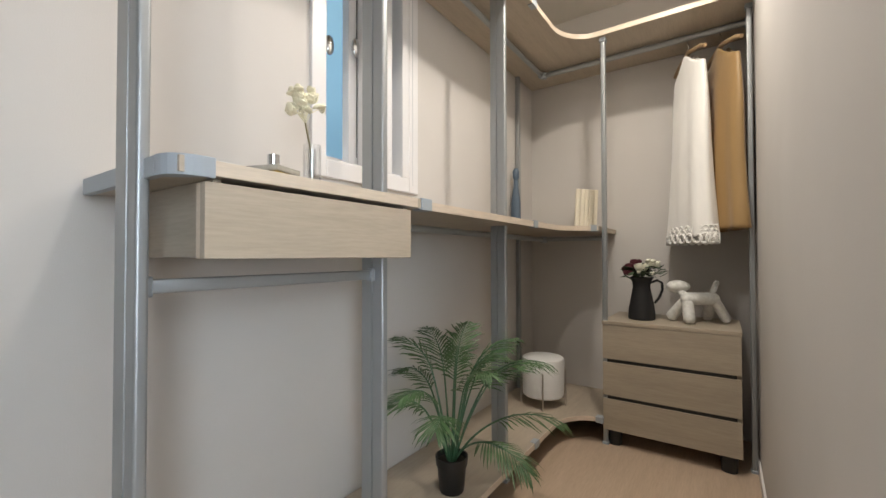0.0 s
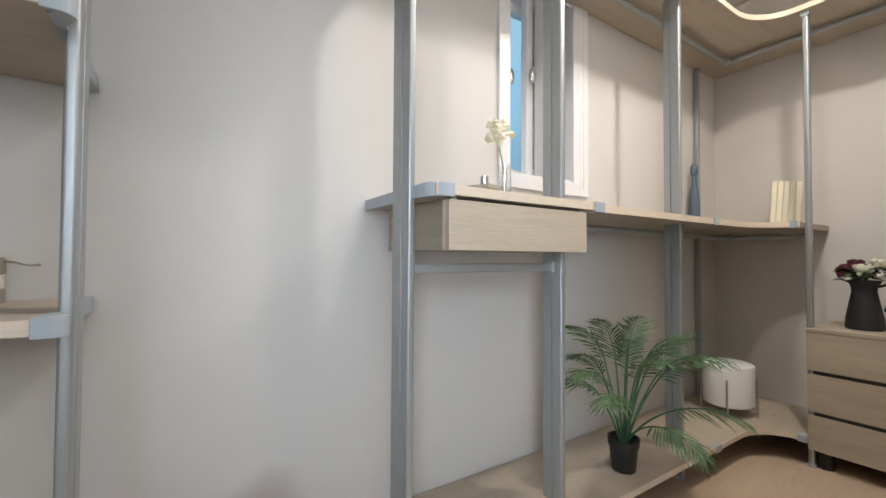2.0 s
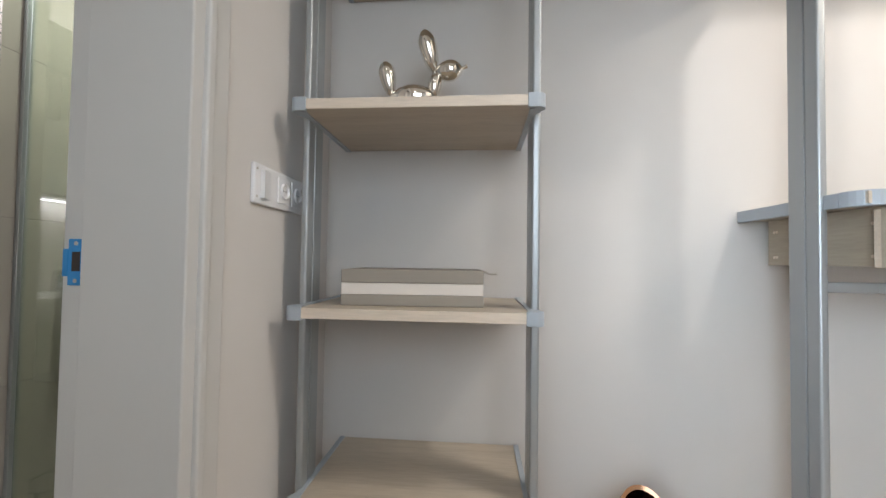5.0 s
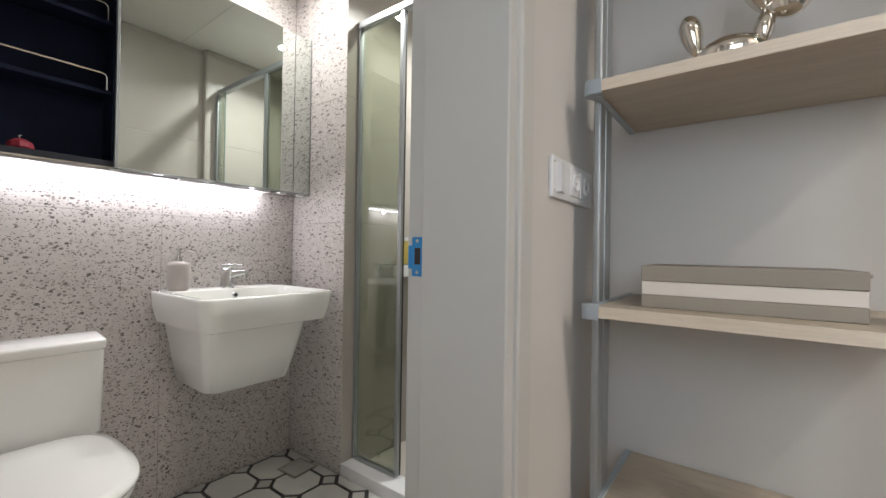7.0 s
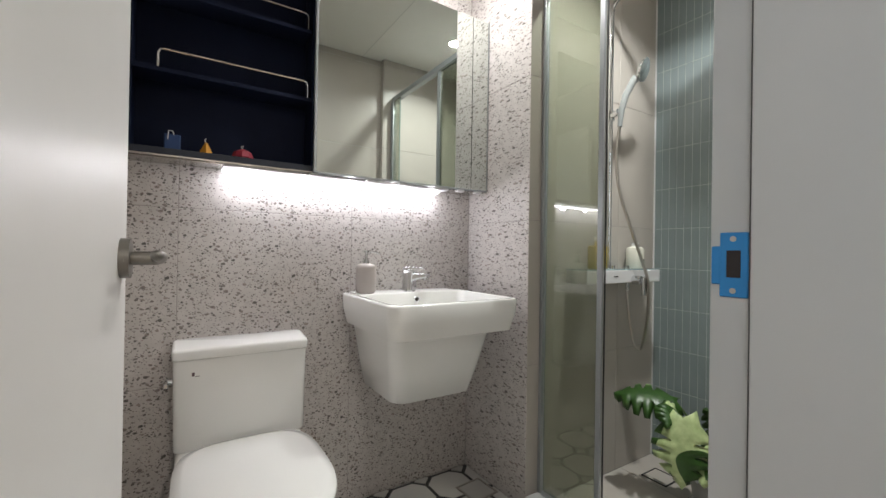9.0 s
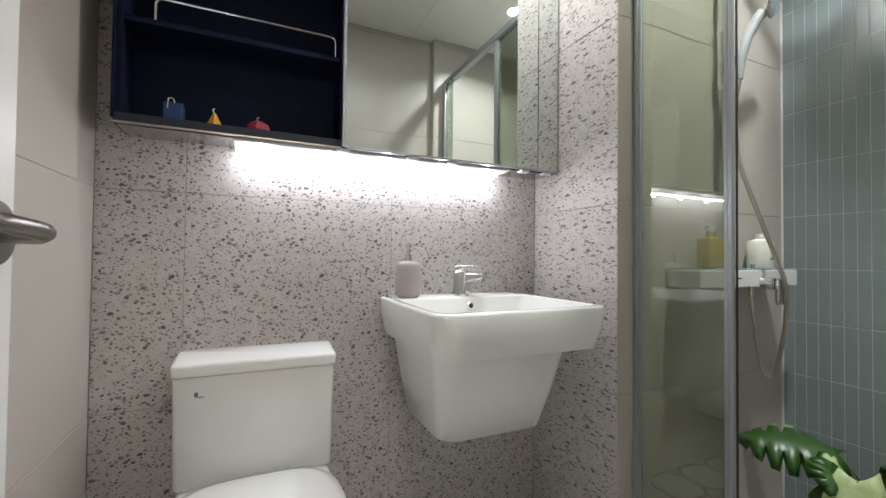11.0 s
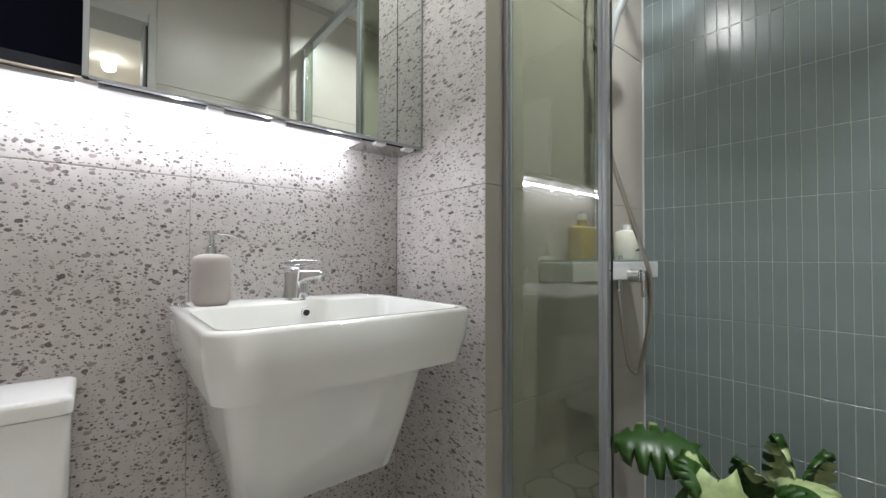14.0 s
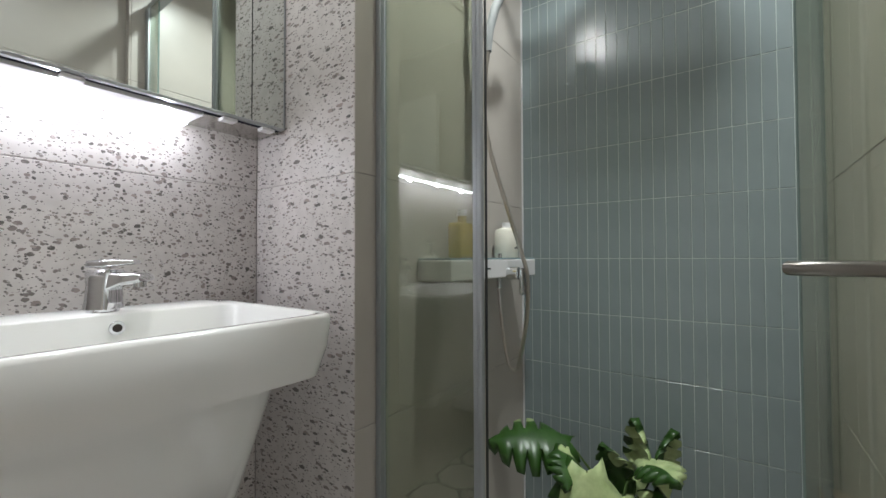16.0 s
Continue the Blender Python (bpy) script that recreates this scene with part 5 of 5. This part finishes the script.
# ---- plants ----


def palm():
    t = thing("potted_palm", (0.275, 3.765, 0.2625), "small artificial palm in a black plastic pot", "plant")
    part("pot", lathe([(0, 0), (0.040, 0.0), (0.042, 0.004), (0.050, 0.088), (0.054, 0.090), (0.056, 0.118), (0.052, 0.118), (0.049, 0.1), (0, 0.098)], n=36), BLACK, t, smooth=True, local=True)
    part("soil", lathe([(0, 0.101), (0.030, 0.1015), (0.0488, 0.1005), (0.0488, 0.0995), (0, 0.0985)], n=24), plain("soil", (0.02, 0.015, 0.01), 0.9), t, local=True)
    green, stemm = plain("palm_leaflet", (0.048, 0.105, 0.034), 0.5, 0, 0.3, 9), plain("palm_stem", (0.045, 0.12, 0.06), 0.5, 0, 0.15, 9)
    rnd = random.Random(11)
    # bearing, lean, length of stalk, length of frond, droop
    fronds = [(150, 12, 0.29, 0.22, 0.9), (175, 26, 0.24, 0.20, 1.3), (228, 30, 0.19, 0.16, 1.2), (120, 20, 0.26, 0.20, 1.0),
              (85, 30, 0.26, 0.24, 1.1), (62, 34, 0.26, 0.24, 0.9), (35, 58, 0.20, 0.23, 0.7), (20, 26, 0.28, 0.24, 1.0), (340, 60, 0.16, 0.20, 0.7),
              (300, 40, 0.22, 0.19, 0.8), (10, 12, 0.27, 0.20, 0.8), (190, 15, 0.30, 0.19, 0.9), (100, 8, 0.31, 0.19, 0.8), (330, 20, 0.27, 0.20, 0.9), (50, 14, 0.29, 0.21, 0.9), (270, 24, 0.23, 0.17, 1.0)]
    for az, lean, stalk, ln, droop in fronds:
        a = radians(az + rnd.uniform(-6, 6))
        h = Vector((math.cos(a), math.sin(a), 0))
        p = Vector((0, 0, 0.10)) + h * 0.012
        pitch = radians(90 - lean * 0.45)
        pts = [p.copy()]
        for i in range(9):
            pitch -= radians(lean * 0.07)
            p = p + (h * math.cos(pitch) + Vector((0, 0, 1)) * math.sin(pitch)) * stalk / 9
            pts.append(p.copy())
        ns = len(pts)
        for i in range(12):
            pitch -= droop * 0.11
            p = p + (h * math.cos(pitch) + Vector((0, 0, 1)) * math.sin(pitch)) * ln / 12
            pts.append(p.copy())
        f = part("frond", tube(pts, [0.0045 - 0.0035 * i / (len(pts) - 1) for i in range(len(pts))], 6), stemm, t, smooth=True, local=True)
        bm = bmesh.new()
        side = Vector((-h.y, h.x, 0))
        run = pts[ns - 1:]
        for i in range(19):
            u = i / 18
            k = min(int(u * (len(run) - 1)), len(run) - 2)
            base = run[k].lerp(run[k + 1], u * (len(run) - 1) - k)
            fwd = (run[k + 1] - run[k]).normalized()
            upv = side.cross(fwd).normalized()
            L = 0.112 * (math.sin(math.pi * (0.18 + 0.72 * u)) ** 0.8) * rnd.uniform(0.85, 1.08)
            for s2 in (-1, 1):
                d = (side * s2 * (0.9 - 0.45 * u) + fwd * (0.55 + 0.5 * u) + upv * rnd.uniform(0.05, 0.3)).normalized()
                w = 0.0036 * rnd.uniform(0.8, 1.2)
                wv = d.cross(upv).normalized() * w
                m1 = base + d * L * 0.45
                m2 = base + d * L * 0.8 - Vector((0, 0, 0.008)) * rnd.uniform(0.6, 1.6)
                tip = base + d * L - Vector((0, 0, 0.018)) * rnd.uniform(0.6, 1.5)
                fold = upv * w * 0.5
                v = [bm.verts.new(q) for q in (base - wv * 0.3, base + wv * 0.3, m1 + wv + fold, m1, m1 - wv + fold, m2 + wv * 0.6, m2 - wv * 0.6, tip)]
                bm.faces.new((v[0], v[1], v[3]))
                bm.faces.new((v[1], v[2], v[3]))
                bm.faces.new((v[0], v[3], v[4]))
                bm.faces.new((v[3], v[2], v[5]))
                bm.faces.new((v[3], v[5], v[6]))
                bm.faces.new((v[4], v[3], v[6]))
                bm.faces.new((v[6], v[5], v[7]))
        tagged(part("blade", bm, green, f, "narrow green leaflets", local=True), kind="stuff")
    return t


palm()


def monstera():
    t = thing("monstera", (-0.64, 0.84, 0.0), "variegated monstera with green and cream leaves in a pot", "plant")
    part("pot", lathe([(0, 0), (0.06, 0), (0.065, 0.004), (0.082, 0.13), (0.085, 0.14), (0.079, 0.14), (0.076, 0.12), (0, 0.118)], n=32), plain("grey_pot", (0.3, 0.3, 0.29), 0.6), t, smooth=True, local=True)
    m, nt, p = nodes_of("variegated_leaf")
    v = coords(nt, (1, 1, 1))
    r = ramp_node(nt, [(0.53, (0.030, 0.080, 0.014)), (0.54, (0.50, 0.56, 0.33))])
    r.color_ramp.interpolation = "LINEAR"
    oi = nt.nodes.new("ShaderNodeObjectInfo")
    n1 = nt.nodes.new("ShaderNodeTexNoise")
    n1.noise_dimensions = "4D"
    n1.inputs["Scale"].default_value, n1.inputs["Detail"].default_value, n1.inputs["Distortion"].default_value = 6, 0, 1.2
    nt.links.new(v, n1.inputs["Vector"])
    mu = nt.nodes.new("ShaderNodeMath")
    mu.operation = "MULTIPLY"
    mu.inputs[1].default_value = 50
    nt.links.new(oi.outputs["Random"], mu.inputs[0])
    nt.links.new(mu.outputs[0], n1.inputs["W"])
    nt.links.new(n1.outputs[0], r.inputs[0])
    fine = noise_node(nt, v, 35, 4)
    tone = ramp_node(nt, [(0.3, (0.7, 0.8, 0.6)), (0.7, (1.1, 1.15, 1.0))])
    nt.links.new(fine, tone.inputs[0])
    mul = nt.nodes.new("ShaderNodeMix")
    mul.data_type, mul.blend_type = "RGBA", "MULTIPLY"
    mul.inputs[0].default_value = 1
    nt.links.new(r.outputs[0], mul.inputs[6])
    nt.links.new(tone.outputs[0], mul.inputs[7])
    nt.links.new(mul.outputs[2], p.inputs["Base Color"])
    p.inputs["Roughness"].default_value = 0.35
    stemm = plain("monstera_stem", (0.10, 0.17, 0.05), 0.5)
    rnd = random.Random(21)

    def leaf(tip_dir, at, size, tilt, name="leaf"):
        """A heart-shaped blade with deep cuts, folded at the midrib."""
        bm = bmesh.new()
        rows = 22
        def half(u):
            return size * 0.41 * (math.sin(math.pi * min(1, u * 0.92 + 0.10)) ** 0.75)
        mids, ed = [], {1: [], -1: []}
        for i in range(rows + 1):
            u = i / rows
            x = u * size
            mids.append(bm.verts.new((x, 0, 0.10 * size * math.sin(u * 2.4))))
            for s in (1, -1):
                w = half(u)
                cut = 0.42 if (i % 4 == 3 and 3 < i < rows - 2) else 1.0
                q = []
                for k in (0.35, 0.7, 1.0):
                    yy = s * w * k * (cut if k > 0.4 else 1)
                    q.append(bm.verts.new((x + 0.06 * size * k * (1 - u) - (0.16 * size * k if i == 0 else 0), yy, 0.10 * size * math.sin(u * 2.4) + 0.10 * size * k - 0.22 * size * k * k)))
                ed[s].append(q)
        for i in range(rows):
            for s in (1, -1):
                a, b = ed[s][i], ed[s][i + 1]
                quads = [(mids[i], mids[i + 1], b[0], a[0]), (a[0], b[0], b[1], a[1]), (a[1], b[1], b[2], a[2])]
                for qd in quads:
                    bm.faces.new(qd if s < 0 else qd[::-1])
        z = Vector(tip_dir).normalized()
        yv = Vector((0, 0, 1)).cross(z).normalized()
        up = z.cross(yv)
        mt = Matrix((z, yv, up)).transposed().to_4x4()
        mt = Matrix.Translation(at) @ mt @ Matrix.Rotation(radians(tilt), 4, "X")
        bmesh.ops.transform(bm, matrix=mt, verts=bm.verts)
        ob = part(name, bm, m, t, smooth=True, local=True, sharp=80)
        so = ob.modifiers.new("thickness", "SOLIDIFY")
        so.thickness = 0.0012
        st = Vector((rnd.uniform(-0.02, 0.02), rnd.uniform(-0.02, 0.02), 0.12))
        e = Vector(at)
        part("stalk", tube([st, st.lerp(e, 0.5) + Vector((0, 0, 0.06)), e], [0.005, 0.004, 0.003], 8), stemm, t, smooth=True, local=True)
    for d, at, size, tilt in (((0.10, -0.20, -0.02), (0.070, -0.115, 0.435), 0.245, -28), ((0.13, 0.05, -0.09), (0.115, -0.115, 0.440), 0.13, -25), ((0.05, 0.022, -1.0), (0.175, -0.035, 0.420), 0.27, 0),
                              ((-0.05, -0.10, 0.95), (-0.10, 0.050, 0.26), 0.225, 62), ((-0.12, 0.25, 0.90), (-0.09, 0.09, 0.28), 0.20, -45), ((0.0, -0.50, 0.80), (-0.05, 0.03, 0.26), 0.17, 70),
                              ((0.5, 0.42, 0.05), (-0.06, 0.06, 0.385), 0.17, 12), ((0.5, 0.5, -0.5), (0.02, 0.10, 0.34), 0.19, 8), ((0.6, 0.1, -0.6), (0.05, 0.02, 0.31), 0.18, 12),
                              ((0.3, 0.8, -0.1), (0.0, 0.17, 0.31), 0.16, -10), ((0.2, -0.6, -0.5), (-0.02, -0.06, 0.27), 0.16, -10)):
        leaf(d, at, size, tilt)
    return t


monstera()


def bottle(at, kind):
    if kind == "amber":
        t = thing("shampoo_bottle", at, "amber oil bottle with white cap on the shower shelf", "bottle")
        part("glass", box((-0.043, -0.024, 0), (0.043, 0.024, 0.104), 0.008, 3), plain("amber_oil", (0.50, 0.38, 0.10), 0.12, 0, 0.05, coat=0.6), t, smooth=True, local=True)
        part("neck", rod((0, 0, 0.104), (0, 0, 0.124), 0.014, n=20), plain("amber_neck", (0.5, 0.4, 0.15), 0.2), t, smooth=True, local=True)
        part("cap", rod((0, 0, 0.124), (0, 0, 0.143), 0.015, n=20), PVC, t, smooth=True, local=True)
    else:
        t = thing("lotion_bottle", at, "cream lotion bottle with pale lid on the shower shelf", "bottle")
        part("body", lathe([(0, 0), (0.039, 0), (0.041, 0.004), (0.041, 0.088), (0.036, 0.099), (0.018, 0.105), (0, 0.105)], n=32), plain("cream_bottle", (0.72, 0.69, 0.60), 0.4), t, smooth=True, local=True)
        part("cap", lathe([(0, 0.105), (0.015, 0.105), (0.015, 0.124), (0, 0.125)], n=20), PVC, t, smooth=True, local=True)
        for i in range(3):
            part("print", box((-0.012 + 0.01 * i, 0.0395, 0.03), (-0.006 + 0.01 * i, 0.0415, 0.044 - 0.004 * i), 0.0004), BLACK, t, local=True)
    return t


bottle((-0.37, 0.475, 0.9883), "amber")
bottle((-0.655, 0.475, 0.9883), "cream")
for x in (-0.45, -0.56):
    t = thing("diverter_button", (x, 0.50, 0.9883), "small chrome push button on the shower shelf", "button")
    part("button", rod((0, 0, 0), (0, 0, 0.014), 0.007, n=16), CHROME, t, smooth=True, local=True)

# ---- tiles ----
tile_mesh = {}


def tile(parent, size, at, material, bevel=0.0012, name="tile"):
    """One tile; size and place of its middle; alike tiles share a mesh."""
    key = (tuple(round(c, 4) for c in size), material.name)
    if key not in tile_mesh:
        bm = box([-c / 2 for c in size], [c / 2 for c in size], bevel, 1)
        me = bpy.data.meshes.new(name)
        bm.to_mesh(me)
        bm.free()
        me.materials.append(material)
        tile_mesh[key] = me
    ob = new(name, tile_mesh[key])
    ob.location = at
    ob.parent = parent
    return ob


def tile_wall(parent, axis, at, a0, a1, joints_a, joints_z, material, grout=0.002, th=0.008, inward=1):
    """Tiles on a wall: axis the wall is square to; joints along the wall and up it."""
    ja = [a0] + [j for j in joints_a if a0 + 0.01 < j < a1 - 0.01] + [a1]
    jz = [0.0] + [j for j in joints_z if j < BCEIL_Z - 0.01] + [BCEIL_Z]
    for p, q in zip(ja, ja[1:]):
        for z0, z1 in zip(jz, jz[1:]):
            s = (q - p - grout, z1 - z0 - grout)
            c = ((p + q) / 2, (z0 + z1) / 2)
            if axis == "y":
                tile(parent, (s[0], th, s[1]), (c[0], at - inward * th / 2, c[1]), material)
            else:
                tile(parent, (th, s[0], s[1]), (at - inward * th / 2, c[0], c[1]), material)


structure("corner_trim", box((GREEN_X + 0.0005, SHOWER_Y + 0.0005, 0.0), (GREEN_X + 0.006, SHOWER_Y + 0.006, BCEIL_Z)), PVC, "thin white sealant line in the shower corner")
structure("ceiling_joint", box((0.147, 0.0, BCEIL_Z - 0.001), (0.1495, BN, BCEIL_Z + 0.002)), JAMBPAINT, "thin joint between ceiling panels")


def named(n):
    return bpy.data.objects[n]


JZ = (0.59, 1.19, 1.79, 2.39)
tile_wall(named("wall_mirror_side"), "y", 0, 0, BE, (0.606, 1.214), JZ, TERRAZZO)
tile_wall(named("wall_return"), "x", 0, 0, SHOWER_Y, (), JZ, TERRAZZO)
tile_wall(named("wall_return"), "y", SHOWER_Y, GREEN_X, 0, (-0.60,), JZ, BEIGETILE)
tile_wall(named("wall_shower_end"), "y", SHOWER_END, GREEN_X, 0, (-0.60,), JZ, BEIGETILE, inward=-1)
tile_wall(named("wall_shower_end"), "x", 0.008, SHOWER_END, BN - 0.009, (), JZ, BEIGETILE)
tile_wall(named("wall_south"), "y", BN, 0, DX0, (), JZ, BEIGETILE, inward=-1)
tile_wall(named("wall_bath_east"), "x", BE, 0, BN, (0.6, 1.2), JZ, BEIGETILE, inward=-1)

GREEN = plain("sage_tile", (0.235, 0.278, 0.285), 0.22, 0, 0.06, 6)
tilt = random.Random(5)
yy = SHOWER_Y + 0.004
while yy < SHOWER_END - 0.01:
    y2 = min(yy + 0.0372, SHOWER_END)
    z = -0.046
    while z < BCEIL_Z - 0.01:
        z0, z2 = max(z, 0), min(z + 0.206, BCEIL_Z)
        tile(named("wall_green"), (0.007, y2 - yy - 0.0024, z2 - z0 - 0.0024), (GREEN_X - 0.0035, (yy + y2) / 2, (z0 + z2) / 2), GREEN, 0.001).rotation_euler = (0, radians(tilt.uniform(-0.35, 0.35)), radians(tilt.uniform(-0.6, 0.6)))
        z += 0.206
    yy += 0.0372

# floor pieces: octagons with small squares between
BAND = plain("black_glazed_band", (0.035, 0.035, 0.037), 0.35)
OCT = plain("white_octagon_glaze", (0.62, 0.61, 0.59), 0.3, 0, 0.07, 5)
DOT = plain("grey_dot_glaze", (0.50, 0.49, 0.47), 0.3, 0, 0.07, 5)
floor = named("bathroom_floor")
floor.data.materials[0] = BAND


def clip(poly, x0, x1, y0, y1):
    """The polygon cut to a rectangle."""
    for ax, lim, keep in ((0, x0, 1), (0, x1, -1), (1, y0, 1), (1, y1, -1)):
        out = []
        for i, p in enumerate(poly):
            q = poly[(i + 1) % len(poly)]
            ip, iq = (p[ax] - lim) * keep >= 0, (q[ax] - lim) * keep >= 0
            if ip:
                out.append(p)
            if ip != iq:
                k = (lim - p[ax]) / (q[ax] - p[ax])
                out.append((p[0] + (q[0] - p[0]) * k, p[1] + (q[1] - p[1]) * k))
        poly = out
        if len(poly) < 3:
            return []
    return poly


def floor_piece(poly, mat, name):
    q = clip(poly, 0.001, BE - 0.001, 0.001, BN - 0.012)
    if len(q) > 2:
        part(name, prism(q, -0.003, 0.0), mat, floor)


P, H, C, D = 0.2, 0.0915, 0.139, 0.036
for i in range(3):
    for j in range(3):
        x0, y0 = GREEN_X + 0.001 + 0.27 * i, SHOWER_Y + 0.001 + 0.306 * j
        part("tile", box((x0, y0, -0.0031), (x0 + 0.268, y0 + 0.304, 0.0), 0.0008, 1), BEIGETILE, floor)
for i in range(-1, 9):
    for j in range(-1, 8):
        cx, cy = 0.155 + P * i, 0.11 + P * j
        e = C - H
        floor_piece([(cx + a, cy + b) for a, b in ((H, -e), (H, e), (e, H), (-e, H), (-H, e), (-H, -e), (-e, -H), (e, -H))], OCT, "tile")
        dx, dy = cx - P / 2, cy - P / 2
        floor_piece([(dx + D, dy), (dx, dy + D), (dx - D, dy), (dx, dy - D)], DOT, "tile")
t = thing("floor_drain", (0.085, 0.208, 0.0), "square steel floor drain cover with tile insert", "drain")
t.rotation_euler.z = radians(4)
bm = bmesh.new()
for a, b in (((-0.068, -0.068), (0.068, -0.061)), ((-0.068, 0.061), (0.068, 0.068)), ((-0.068, -0.061), (-0.061, 0.061)), ((0.061, -0.061), (0.068, 0.061))):
    box((*a, 0.0005), (*b, 0.004), 0.0008, bm=bm)
part("frame", bm, STEEL, t, local=True)
part("insert", box((-0.058, -0.058, 0.0005), (0.058, 0.058, 0.003), 0.0008), DOT, t, local=True)
t = thing("shower_drain", (-0.725, 0.575, 0.0), "square dark-edged drain cover in the shower floor", "drain")
bm = bmesh.new()
for a, b in (((-0.06, -0.06), (0.06, -0.054)), ((-0.06, 0.054), (0.06, 0.06)), ((-0.06, -0.054), (-0.054, 0.054)), ((0.054, -0.054), (0.06, 0.054))):
    box((*a, 0.0005), (*b, 0.004), 0.0008, bm=bm)
part("frame", bm, BLACK, t, local=True)
part("insert", box((-0.053, -0.053, 0.0005), (0.053, 0.053, 0.003), 0.0008), BEIGETILE, t, local=True)
